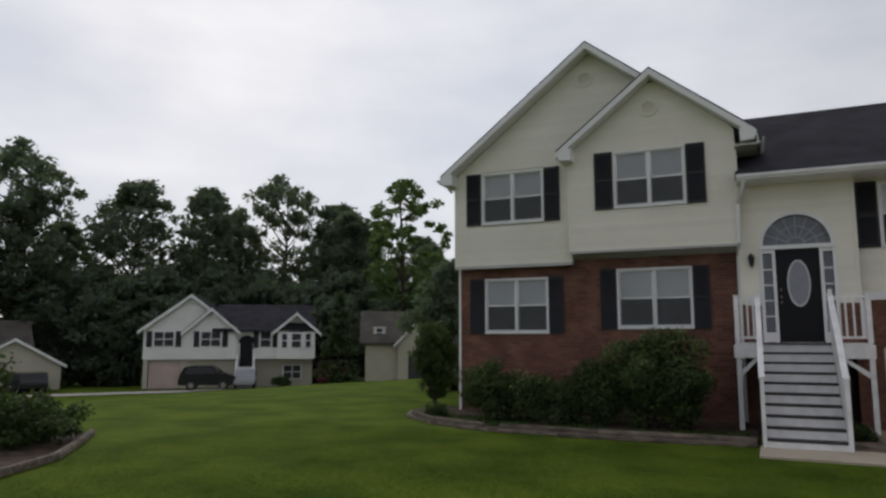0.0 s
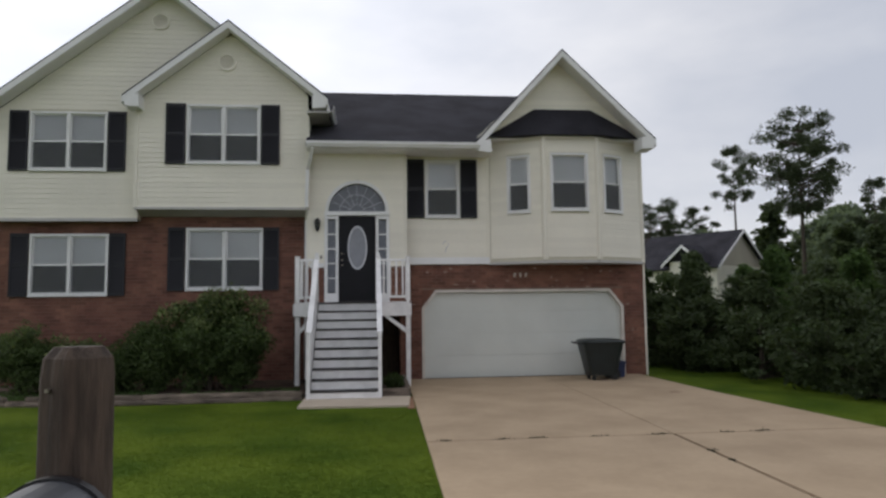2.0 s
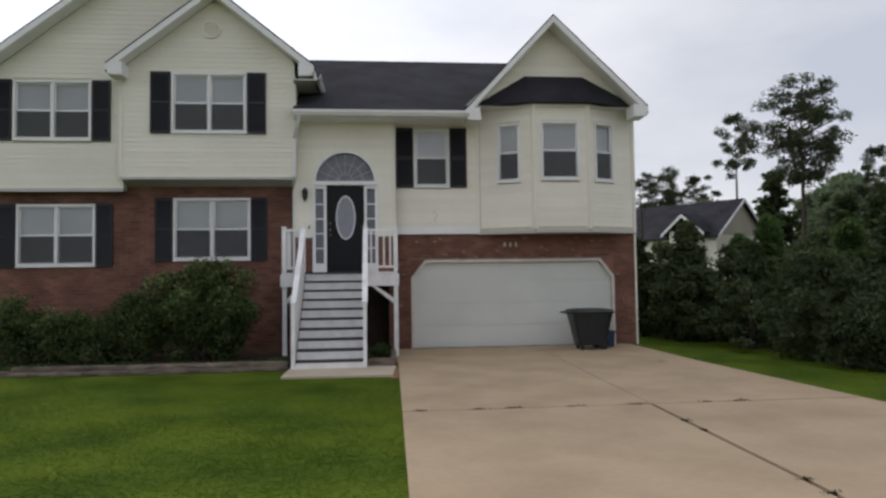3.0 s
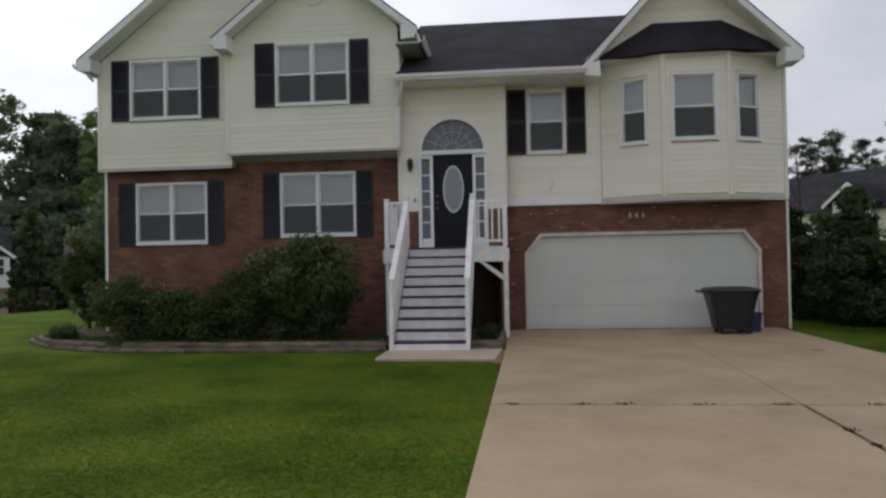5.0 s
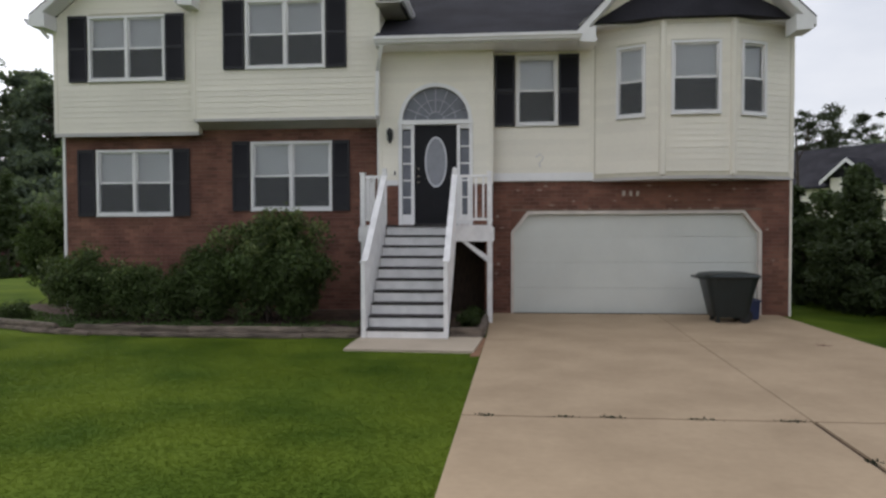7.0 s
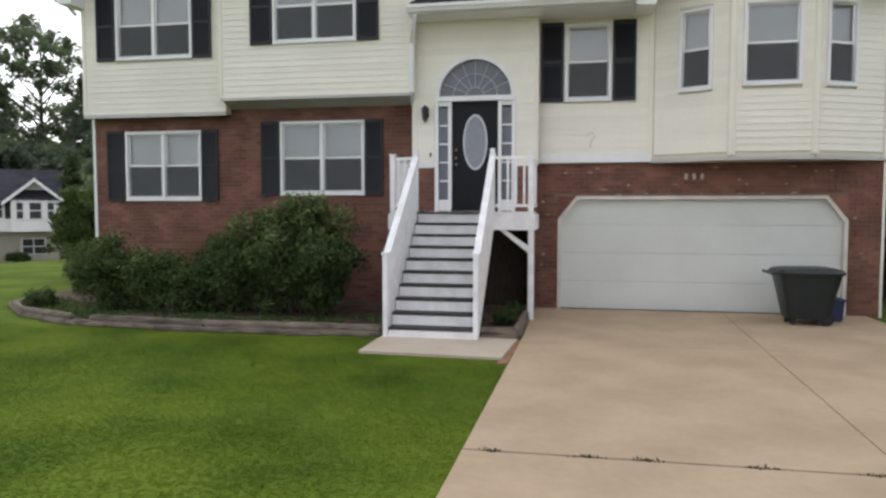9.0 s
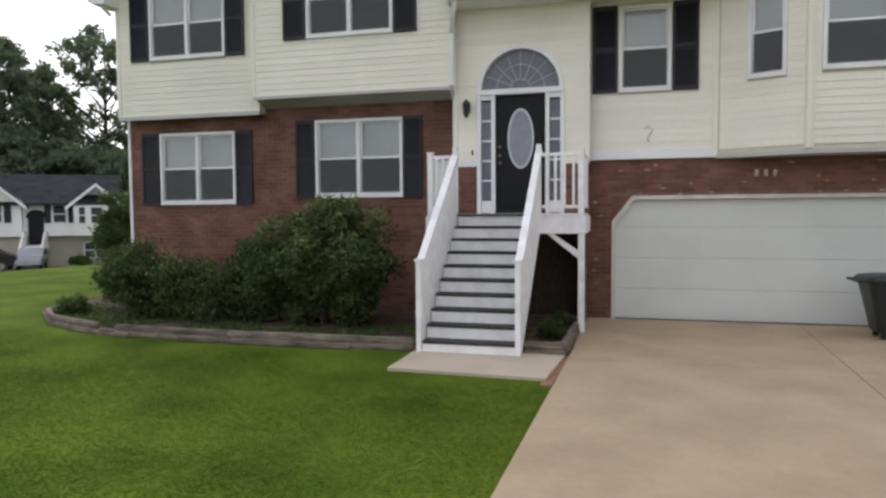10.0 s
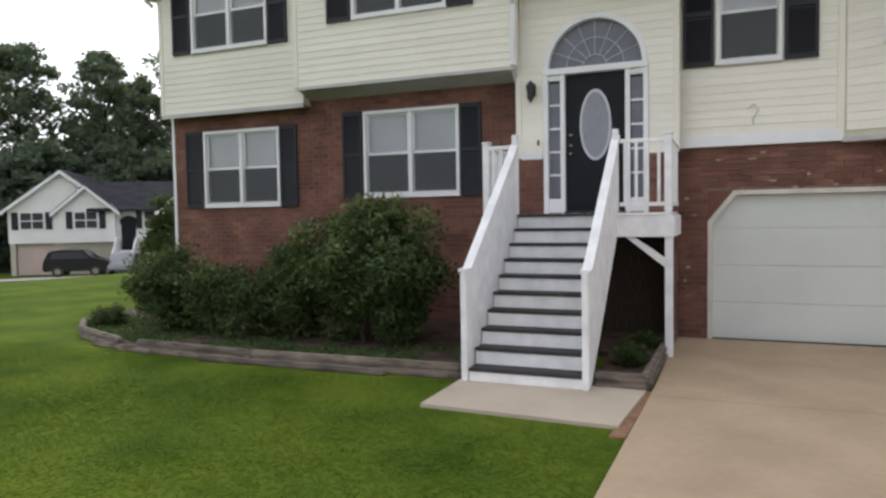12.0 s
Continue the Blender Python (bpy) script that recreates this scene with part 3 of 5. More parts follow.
prism(bm, [(x, y - 0.02, 2.66) for x, y in bay_pts] + [(5.38, 0.0, 2.66), (1.62, 0.0, 2.66)], (0, 0, 0.06))
part("bay_soffit", bm, SOFFIT, house, "grey bay underside")
bm = bmesh.new()
prism(bm, [(x, y - 0.03, 5.56) for x, y in bay_pts] + [(5.38, 0.0, 5.56), (1.62, 0.0, 5.56)], (0, 0, 0.1))
part("bay_frieze", bm, SIDING, house)
bm = bmesh.new()
lo = [(1.5, -0.475, 5.63), (2.80, -0.84, 5.64), (4.16, -0.84, 5.64), (5.40, -0.475, 5.63)]
hi = [(2.68, -0.475, 6.33), (4.06, -0.475, 6.33)]
L = [bm.verts.new(p) for p in lo]
H = [bm.verts.new(p) for p in hi]
for f in ((L[0], L[1], H[0]), (L[1], L[2], H[1], H[0]), (L[2], L[3], H[1]), (L[0], L[3], L[2], L[1]), (L[0], H[0], H[1], L[3])):
    bm.faces.new(f)
part("bay_roof", bm, SHINGLE, house, "charcoal shingled hip over the bay")
# the gable wall stands forward over the bay
GABLE_R = Face(0, -0.46, 1, 0)
bm = bmesh.new()
prism(bm, [GABLE_R.p(A3 - 1.98, 0, 5.64), GABLE_R.p(A3 + 1.98, 0, 5.64), GABLE_R.p(A3, 0, 7.5)], (0, 0.15, 0))
wall_g = part("siding_wall", bm, SIDING_BACK, house, "cream lapped vinyl siding")
bm = bmesh.new()
box(bm, 1.32, 5.42, -0.47, -0.07, 5.595, 5.625)
part("gable_soffit", bm, WHITE, house)
siding(GABLE_R, wall_g, 5.66, 7.42, lambda q: (A3 - (7.5 - q) / 0.94, A3 + (7.5 - q) / 0.94), [])

# windows and shutters
for f, w, n in ((LOWER, lw, 2), (LOWER, mw, 2), (UP_L, ulw, 2), (UP_M, umw, 2), (UP_R, sw, 1)):
    hung_window(house, f, *w, n, 0.01)
for f, h in zip(faces_b, bw):
    hung_window(house, f, *h, 1, 0.01)
for f, w, l0, r1 in ((LOWER, lw, -9.13, -6.67), (LOWER, mw, -5.75, -3.28), (UP_L, ulw, -9.12, -6.64), (UP_M, umw, -5.73, -3.23), (UP_R, sw, -0.32, 1.34)):
    shutter(house, f, l0, w[0] - 0.02, w[2] - 0.02, w[3] + 0.01)
    shutter(house, f, w[1] + 0.02, r1, w[2] - 0.02, w[3] + 0.01)


# roofs: each slope a slab, with fascia and soffit
def slope(name, a, b, c, d, thick=0.1):
    bm = bmesh.new()
    prism(bm, [a, b, c, d], (0, 0, -thick))
    return part(name, bm, SHINGLE, house, "charcoal asphalt shingle slope")


def rake(x0, z0, x1, z1, y, drop=0.15):
    """White board along a gable's edge, with a soffit strip behind it."""
    bm = bmesh.new()
    prism(bm, [(x0, y - 0.012, z0 - 0.045), (x1, y - 0.012, z1 - 0.045), (x1, y - 0.012, z1 - 0.045 - drop), (x0, y - 0.012, z0 - 0.045 - drop)], (0, 0.035, 0))
    part("rake_board", bm, WHITE, house)


def rake_soffit(x0, z0, x1, z1, y0, y1):
    bm = bmesh.new()
    prism(bm, [(x0, y0, z0 - 0.2), (x1, y0, z1 - 0.2), (x1, y1, z1 - 0.2), (x0, y1, z0 - 0.2)], (0, 0, 0.03))
    part("rake_soffit", bm, WHITE, house)


def gable_roof(ax, az, lx, lz, rx, rz, y0, y1, wall_y):
    slope("roof_slope", (ax, y0, az), (lx, y0, lz), (lx, y1, lz), (ax, y1, az))
    slope("roof_slope", (ax, y0, az), (ax, y1, az), (rx, y1, rz), (rx, y0, rz))
    rake(lx, lz, ax, az, y0)
    rake(ax, az, rx, rz, y0)
    rake_soffit(lx, lz, ax, az, y0 + 0.02, wall_y - 0.022)
    rake_soffit(ax, az, rx, rz, y0 + 0.02, wall_y - 0.022)


CUT = -4.52
CUT_Z = 9.12 - (CUT - A1) * 0.789
slope("roof_slope", (A1, -0.70, 9.12), (-9.72, -0.70, 6.10), (-9.72, 9.4, 6.10), (A1, 9.4, 9.12))
slope("roof_slope", (A1, -0.40, 9.12), (A1, 9.4, 9.12), (-2.10, 9.4, 6.17), (-2.10, -0.40, 6.17))
slope("roof_slope", (A1, -0.70, 9.12), (A1, -0.40, 9.12), (CUT, -0.40, CUT_Z), (CUT, -0.70, CUT_Z))
rake(-9.72, 6.10, A1, 9.12, -0.70)
rake(A1, 9.12, CUT, CUT_Z, -0.70)
rake_soffit(-9.72, 6.10, A1, 9.12, -0.68, -0.322)
rake_soffit(A1, 9.12, CUT, CUT_Z, -0.68, -0.322)
gable_roof(A2, 8.15, -6.58, 6.39, -2.14, 6.42, -0.86, 2.2, -0.50)
gable_roof(A3, 7.66, 1.20, 5.43, 5.47, 5.565, -0.92, 3.6, -0.46)
for x, z, y in ((-9.68, 6.10, -0.70), (-6.52, 6.39, -0.86), (-2.18, 6.42, -0.86), (1.26, 5.45, -0.92), (5.42, 5.57, -0.92)):
    s = -1 if x in (-9.68, -6.52, 1.26) else 1
    bm = bmesh.new()
    prism(bm, [(x, y - 0.016, z), (x - s * 0.30, y - 0.016, z + 0.02), (x - s * 0.30, y - 0.016, z - 0.27), (x, y - 0.016, z - 0.25)], (0, 0.5, 0))
    part("eave_return", bm, WHITE, house)
slope("roof_slope", (-2.62, -0.86, 5.38), (1.5, -0.86, 5.38), (1.5, 3.5, 7.9), (-2.62, 3.5, 7.9))
slope("roof_slope", (1.5, 0.12, 5.946), (5.47, 0.12, 5.946), (5.47, 3.5, 7.9), (1.5, 3.5, 7.9))
slope("roof_slope", (-2.62, 3.5, 7.9), (5.47, 3.5, 7.9), (5.47, 9.4, 4.6), (-2.62, 9.4, 4.6))
bm = bmesh.new()
box(bm, -2.6, 1.6, -0.86, -0.04, 5.24, 5.27)
part("eave_soffit", bm, WHITE, house)


def gutter(pts_a, pts_b, label="white aluminium gutter"):
    bm = bmesh.new()
    a, b = Vector(pts_a), Vector(pts_b)
    side = (b - a).cross(Vector((0, 0, 1))).normalized()
    prof = [(0, 0), (0.075, 0), (0.1, 0.055), (0.12, 0.065), (0.12, 0.12), (0.108, 0.12), (0.108, 0.075), (0.07, 0.012), (0.012, 0.012), (0.012, 0.12), (0, 0.12)]
    ra = [bm.verts.new(a + side * s + Vector((0, 0, q))) for s, q in prof]
    rb = [bm.verts.new(b + side * s + Vector((0, 0, q))) for s, q in prof]
    for i in range(len(prof)):
        j = (i + 1) % len(prof)
        bm.faces.new((ra[i], ra[j], rb[j], rb[i]))
    bm.faces.new(ra)
    bm.faces.new(rb[::-1])
    return part("gutter", bm, WHITE, house, label)


gutter((-2.6, -0.88, 5.26), (1.3, -0.88, 5.26))
gutter((-2.12, -0.78, 6.1), (-2.12, 2.9, 6.1))
gutter((-9.70, 4.0, 5.9), (-9.70, -0.7, 5.9))
bm = bmesh.new()
for pts in ([(-2.46, -0.93, 5.24), (-2.52, -0.80, 5.02), (-2.60, -0.57, 4.82), (-2.62, -0.56, 4.2), (-2.62, -0.56, 3.98), (-2.66, -0.14, 3.72), (-2.66, -0.14, 0.1)],):
    tube(bm, pts, [0.05] * len(pts), 4)
part("downspout", bm, WHITE, house, "white rectangular downspout")
bm = bmesh.new()
tube(bm, [(-9.62, -0.55, 5.9), (-9.57, -0.45, 5.78), (-9.52, -0.37, 5.7)], [0.035] * 3, 6)
part("downspout", bm, WHITE, house)

bm = bmesh.new()
box(bm, -2.6, -2.12, -0.82, 4.0, 6.06, 6.1)
part("eave_soffit", bm, SOFFIT, house)
bm = bmesh.new()
box(bm, -2.15, -2.12, -0.80, 4.0, 6.06, 6.28, 0.004)
part("fascia", bm, WHITE, house)

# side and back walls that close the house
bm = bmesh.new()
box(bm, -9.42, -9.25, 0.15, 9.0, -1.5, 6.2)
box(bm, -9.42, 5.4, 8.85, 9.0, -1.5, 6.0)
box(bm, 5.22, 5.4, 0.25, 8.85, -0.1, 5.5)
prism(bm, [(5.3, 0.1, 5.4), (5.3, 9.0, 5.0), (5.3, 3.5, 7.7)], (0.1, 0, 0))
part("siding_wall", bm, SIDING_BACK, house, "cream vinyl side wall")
SIDE = Face(-2.6, -0.45, 0, 1)
bm = bmesh.new()
SIDE.box(bm, 0, 6, -0.12, 0, 5.2, 6.3)
wall_h = part("siding_wall", bm, SIDING_BACK, house, "cream lapped vinyl siding")
siding(SIDE, wall_h, 5.3, 6.15, lambda q: (0.0, 4.0), [])
SIDE2 = Face(-2.6, -0.5, 0, 1)
bm = bmesh.new()
SIDE2.box(bm, 0.02, 0.2, -0.1, 0, 3.9, 5.3)
part("siding_wall", bm, SIDING, house)

# round louvred gable vents
for x, y, z in ((-5.95, -0.30, 8.28), (-4.42, -0.50, 7.28)):
    v = empty("gable_vent", x, y, z)
    v.parent = house
    tagged(v, "round cream louvred gable vent")
    bm = bmesh.new()
    ring = [(0.21 * math.cos(k * math.tau / 24), 0.21 * math.sin(k * math.tau / 24)) for k in range(24)]
    inner = [(0.16 * math.cos(k * math.tau / 24), 0.16 * math.sin(k * math.tau / 24)) for k in range(24)]
    for k in range(24):
        j = (k + 1) % 24
        prism(bm, [(ring[k][0], -0.05, ring[k][1]), (ring[j][0], -0.05, ring[j][1]), (inner[j][0], -0.05, inner[j][1]), (inner[k][0], -0.05, inner[k][1])], (0, 0.055, 0))
    part("vent_ring", bm, SIDING, v)
    for k in range(7):
        zz = -0.14 + k * 0.046
        half = math.sqrt(max(0.0, 0.16 ** 2 - zz ** 2))
        bm = bmesh.new()
        prism(bm, [(-half, -0.042, zz - 0.02), (half, -0.042, zz - 0.02), (half, -0.02, zz + 0.022), (-half, -0.02, zz + 0.022)], (0, 0.006, 0))
        part("louvre", bm, SIDING, v)

# front door with sidelights and an arched transom
dw = empty("front_door", -1.49, -0.31, 1.8)
dw.parent = house
tagged(dw, "black front door with oval leaded glass and white surround")


def dpart(name, bm, m, under=None, label=""):
    bm.transform(Matrix.Translation((1.49, 0.31, -1.8)))
    return part(name, bm, m, under or dw, label)


bm = bmesh.new()
ENTRY.box(bm, -1.915, -1.075, -0.09, -0.045, 1.83, 3.79)
for u0, u1, z0, z1 in ((-1.83, -1.55, 1.92, 2.38), (-1.44, -1.16, 1.92, 2.38)):
    ENTRY.box(bm, u0, u1, -0.045, -0.035, z0, z1, 0.008)
leaf = dpart("door_leaf", bm, DOOR, None, "black panelled door leaf")


def oval(rx, rz, x, z, k=28):
    return [(x + rx * math.cos(i * math.tau / k), z + rz * math.sin(i * math.tau / k)) for i in range(k)]


o1, o2 = oval(0.225, 0.505, -1.49, 3.06), oval(0.19, 0.465, -1.49, 3.06)
bm = bmesh.new()
for i in range(28):
    j = (i + 1) % 28
    prism(bm, [ENTRY.p(o1[i][0], -0.025, o1[i][1]), ENTRY.p(o1[j][0], -0.025, o1[j][1]), ENTRY.p(o2[j][0], -0.025, o2[j][1]), ENTRY.p(o2[i][0], -0.025, o2[i][1])], (0, 0.03, 0))
dpart("oval_frame", bm, LEAD, None, "white oval frame")
bm = bmesh.new()
prism(bm, [ENTRY.p(u, -0.032, z) for u, z in o2], (0, 0.008, 0))
dpart("oval_glass", bm, FROST, None, "grey leaded oval glass")
for zc, nm in ((2.93, "deadbolt"), (2.78, "door_handle"), (2.66, "door_handle")):
    bm = bmesh.new()
    tube(bm, [ENTRY.p(-1.84, -0.045, zc), ENTRY.p(-1.84, -0.02, zc), ENTRY.p(-1.84, 0.02, zc)], [0.02, 0.015, 0.018], 12)
    dpart(nm, bm, STEEL)
bm = bmesh.new()
for u0, u1 in ((-2.235, -2.165), (-1.985, -1.92), (-1.07, -1.005), (-0.825, -0.755)):
    ENTRY.box(bm, u0, u1, -0.1, 0.03, 1.80, 3.80, 0.006)
ENTRY.box(bm, -2.24, -0.75, -0.1, 0.045, 3.80, 3.89, 0.008)
for u0, u1 in ((-2.165, -1.985), (-1.005, -0.825)):
    ENTRY.box(bm, u0, u1, -0.09, 0.0, 1.80, 2.02, 0.006)
    ENTRY.box(bm, u0, u1, -0.09, 0.0, 3.72, 3.80, 0.004)
dpart("door_frame", bm, WHITE)
for u0, u1 in ((-2.165, -1.985), (-1.005, -0.825)):
    for i in range(5):
        bm = bmesh.new()
        ENTRY.box(bm, u0 + 0.012, u1 - 0.012, -0.06, -0.05, 2.04 + i * 0.336, 2.04 + (i + 1) * 0.336 - 0.03)
        dpart("sidelight_pane", bm, TRANSOM)
    for i in range(1, 5):
        bm = bmesh.new()
        ENTRY.box(bm, u0, u1, -0.055, -0.02, 2.04 + i * 0.336 - 0.03, 2.04 + i * 0.336, 0.003)
        dpart("muntin", bm, WHITE)
bm = bmesh.new()
ang = [math.pi * i / 24 for i in range(25)]
prism(bm, [ENTRY.p(cx + 0.66 * math.cos(a), -0.07, cz + 0.66 * math.sin(a)) for a in ang], (0, 0.01, 0))
dpart("arch_glass", bm, TRANSOM, None, "half-round leaded transom glass")
bm = bmesh.new()
for i in range(24):
    a, b = ang[i], ang[i + 1]
    prism(bm, [ENTRY.p(cx + r * math.cos(q), 0.035, cz + r * math.sin(q)) for r, q in ((0.655, a), (0.725, a), (0.725, b), (0.655, b))], (0, 0.12, 0))
dpart("arch_trim", bm, WHITE)
bm = bmesh.new()
for q in range(1, 8):
    a = math.pi * q / 8
    d = Vector((-math.sin(a), 0, math.cos(a))) * 0.005
    p0, p1 = ENTRY.p(cx + 0.16 * math.cos(a), -0.055, cz + 0.16 * math.sin(a)), ENTRY.p(cx + 0.65 * math.cos(a), -0.055, cz + 0.65 * math.sin(a))
    prism(bm, [p0 - d, p1 - d, p1 + d, p0 + d], (0, -0.008, 0))
for r in (0.16, 0.4):
    for i in range(24):
        a, b = ang[i], ang[i + 1]
        prism(bm, [ENTRY.p(cx + k * math.cos(q), -0.054, cz + k * math.sin(q)) for k, q in ((r, a), (r + 0.01, a), (r + 0.01, b), (r, b))], (0, -0.008, 0))
dpart("leaded_tracery", bm, LEAD)
bm = bmesh.new()
ENTRY.box(bm, -2.3, -0.7, -0.3, -0.12, 1.7, 4.6)
dpart("dark_hall", bm, DARK_ROOM)
bm = bmesh.new()
ENTRY.box(bm, -1.93, -1.06, -0.1, 0.05, 1.80, 1.835, 0.005)
dpart("threshold", bm, TREAD)
bm = bmesh.new()
ENTRY.box(bm, -2.56, -2.25, 0.012, 0.03, 2.60, 2.70, 0.004)
part("skirt_trim", bm, WHITE, house)

# ---- porch steps and deck ----
steps = empty("porch_steps", -1.7, -2.4, 0)
tagged(steps, "white painted wooden porch steps with dark treads and solid sides", "steps")


def spart(name, bm, m, under=None, label=""):
    bm.transform(Matrix.Translation((1.7, 2.4, 0)))
    return part(name, bm, m, under or steps, label)


RISE, RUN, SX0, SX1 = 0.18, 0.217, -2.28, -1.06
for i in range(10):
    z = i * RISE
    y = -3.45 + i * RUN
    bm = bmesh.new()
    box(bm, SX0, SX1, y, y + 0.025, z + 0.035 if i == 0 else z, z + RISE - 0.036, 0.003)
    spart("riser", bm, WHITE_WORN)
    if i < 9:
        bm = bmesh.new()
        box(bm, SX0, SX1, y - 0.022, y + RUN + 0.02, z + RISE - 0.036, z + RISE, 0.008)
        spart("tread", bm, TREAD, None, "dark brown worn tread")
# deck boards
for i in range(8):
    bm = bmesh.new()
    y = -1.535 + i * 0.15
    if i:
        box(bm, -2.77, -0.37, y, y + 0.143, 1.764, 1.80, 0.006)
        spart("deck_board", bm, WHITE_WORN)
    else:
        box(bm, -2.77, -2.31, y, y + 0.143, 1.764, 1.80, 0.006)
        spart("deck_board", bm, WHITE_WORN)
        bm = bmesh.new()
        box(bm, -1.05, -0.37, y, y + 0.143, 1.764, 1.80, 0.006)
        spart("deck_board", bm, WHITE_WORN)
        bm = bmesh.new()
        box(bm, -2.305, -1.055, y, y + 0.143, 1.770, 1.80, 0.006)
        spart("tread", bm, TREAD)
# rim beams
for q in ((-2.80, -2.30, -1.52, -1.48), (-1.06, -0.33, -1.52, -1.48)):
    bm = bmesh.new()
    box(bm, q[0], q[1], q[2], q[3], 1.50, 1.764, 0.006)
    spart("rim_beam", bm, WHITE_WORN)
for x in (-2.80, -0.37):
    bm = bmesh.new()
    box(bm, x, x + 0.04, -1.479, -0.33, 1.50, 1.764, 0.006)
    spart("rim_beam", bm, WHITE_WORN)
# posts
for x in (-2.765, -0.445):
    bm = bmesh.new()
    box(bm, x, x + 0.095, -1.478, -1.385, 0.0, 1.764, 0.008)
    spart("deck_post", bm, WHITE_WORN)
    bm = bmesh.new()
    box(bm, x, x + 0.09, -1.53, -1.44, 1.80, 2.74, 0.01)
    post = spart("rail_post", bm, WHITE_WORN)
    bm = bmesh.new()
    box(bm, x - 0.012, x + 0.102, -1.542, -1.428, 2.74, 2.765, 0.008)
    spart("post_cap", bm, WHITE_WORN, post)
for x0, x1 in ((-2.69, -2.40), (-0.435, -0.84)):
    bm = bmesh.new()
    s = 1 if x1 > x0 else -1
    prism(bm, [(x0, -1.47, 1.12), (x0, -1.47, 1.24), (x1, -1.47, 1.52), (x1 + s * 0.1, -1.47, 1.52)], (0, 0.045, 0))
    spart("brace", bm, WHITE_WORN)
# unseen weathered boards, added to block light on the far side under deck and stairs
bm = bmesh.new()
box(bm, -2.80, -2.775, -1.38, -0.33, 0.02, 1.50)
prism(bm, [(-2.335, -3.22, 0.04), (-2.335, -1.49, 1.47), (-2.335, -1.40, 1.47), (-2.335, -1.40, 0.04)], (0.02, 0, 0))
spart("skirting", bm, POST, None, "unseen weathered dark wood boards added to block light under the deck")
# front and side rails with balusters
for x0, x1 in ((-2.675, -2.355), (-0.98, -0.445)):
    for z0, z1, nm in ((2.66, 2.71, "top_rail"), (1.88, 1.93, "bottom_rail")):
        bm = bmesh.new()
        box(bm, x0, x1, -1.51, -1.46, z0, z1, 0.006)
        spart(nm, bm, WHITE_WORN)
    k = 3 if x1 - x0 < 0.4 else 4
    for i in range(k):
        x = x0 + (i + 0.5) * (x1 - x0) / k
        bm = bmesh.new()
        box(bm, x - 0.018, x + 0.018, -1.50, -1.465, 1.931, 2.659, 0.004)
        spart("baluster", bm, WHITE_WORN)
for x in (-2.745, -0.41):
    for z0, z1, nm in ((2.66, 2.71, "top_rail"), (1.88, 1.93, "bottom_rail")):
        bm = bmesh.new()
        box(bm, x, x + 0.05, -1.42, -0.34, z0, z1, 0.006)
        spart(nm, bm, WHITE_WORN)
    for i in range(8):
        y = -1.36 + i * 0.135
        bm = bmesh.new()
        box(bm, x + 0.007, x + 0.043, y, y + 0.035, 1.931, 2.659, 0.004)
        spart("baluster", bm, WHITE_WORN)
# solid sloping side panels with newels and a cap
for x in (-2.345, -1.055):
    bm = bmesh.new()
    prism(bm, [(x, -3.45, 0.04), (x, -3.28, 0.04), (x, -1.54, 1.50), (x, -1.46, 1.80), (x, -1.46, 2.72), (x, -3.35, 1.20), (x, -3.45, 1.20)], (0.05, 0, 0))
    bmesh.ops.bevel(bm, geom=bm.edges[:], offset=0.005, segments=1, affect="EDGES")
    panel = spart("side_panel", bm, WHITE_WORN, None, "solid white sloping side panel")
    bm = bmesh.new()
    prism(bm, [(x - 0.025, -3.49, 1.205), (x - 0.025, -3.34, 1.205), (x - 0.025, -1.45, 2.735), (x - 0.025, -1.45, 2.77), (x - 0.025, -3.35, 1.24), (x - 0.025, -3.49, 1.24)], (0.1, 0, 0))
    spart("hand_rail", bm, WHITE_WORN, panel)
    bm = bmesh.new()
    box(bm, x - 0.01, x + 0.06, -3.485, -3.395, 0.035, 1.205, 0.01)
    spart("newel", bm, WHITE_WORN, panel)
    bm = bmesh.new()
    box(bm, x - 0.012, x + 0.062, -1.54, -1.45, 1.80, 2.84, 0.01)
    spart("newel", bm, WHITE_WORN, panel)

# ---- planting beds ----
bm = bmesh.new()
out = [(-10.6, 0.6), (-10.5, -0.7), (-10.15, -1.5), (-9.1, -2.48), (-7.6, -3.09), (-5.4, -3.24), (-2.42, -3.19), (-2.42, -0.02), (-9.40, -0.02), (-9.40, 0.6)]
prism(bm, [(x, y, -0.06) for x, y in out], (0, 0, 0.14))
tagged(part("planting_bed", bm, MULCH), "brown mulch planting bed along the brick wall", "planting bed", kind="structure")
bm = bmesh.new()
prism(bm, [(x, y, -0.06) for x, y in ((-1.02, -3.1), (-0.52, -3.1), (-0.46, -0.02), (-2.42, -0.32), (-2.42, -1.5), (-1.1, -1.6))], (0, 0, 0.13))
tagged(part("planting_bed", bm, MULCH), "dark mulch bed beneath the porch deck", "planting bed", kind="structure")


def timber(a, b, z, wide=0.1, high=0.085):
    a, b = Vector((*a, z)), Vector((*b, z))
    ln = (b - a).length
    bm = bmesh.new()
    box(bm, 0, ln, -wide / 2, wide / 2, 0, high, 0.022)
    for v in bm.verts:
        v.co.y += 0.008 * math.sin(v.co.x * 3.1 + a.x)
    ob = part("landscape_timber", bm, TIMBER)
    ob.matrix_basis = Matrix.Translation(a) @ pose(0, 0, 0, 0, 0, math.degrees(math.atan2(b.y - a.y, b.x - a.x)))
    return tagged(ob, "weathered grey-brown landscape timber edging the bed", "timber", "bed edging timbers")


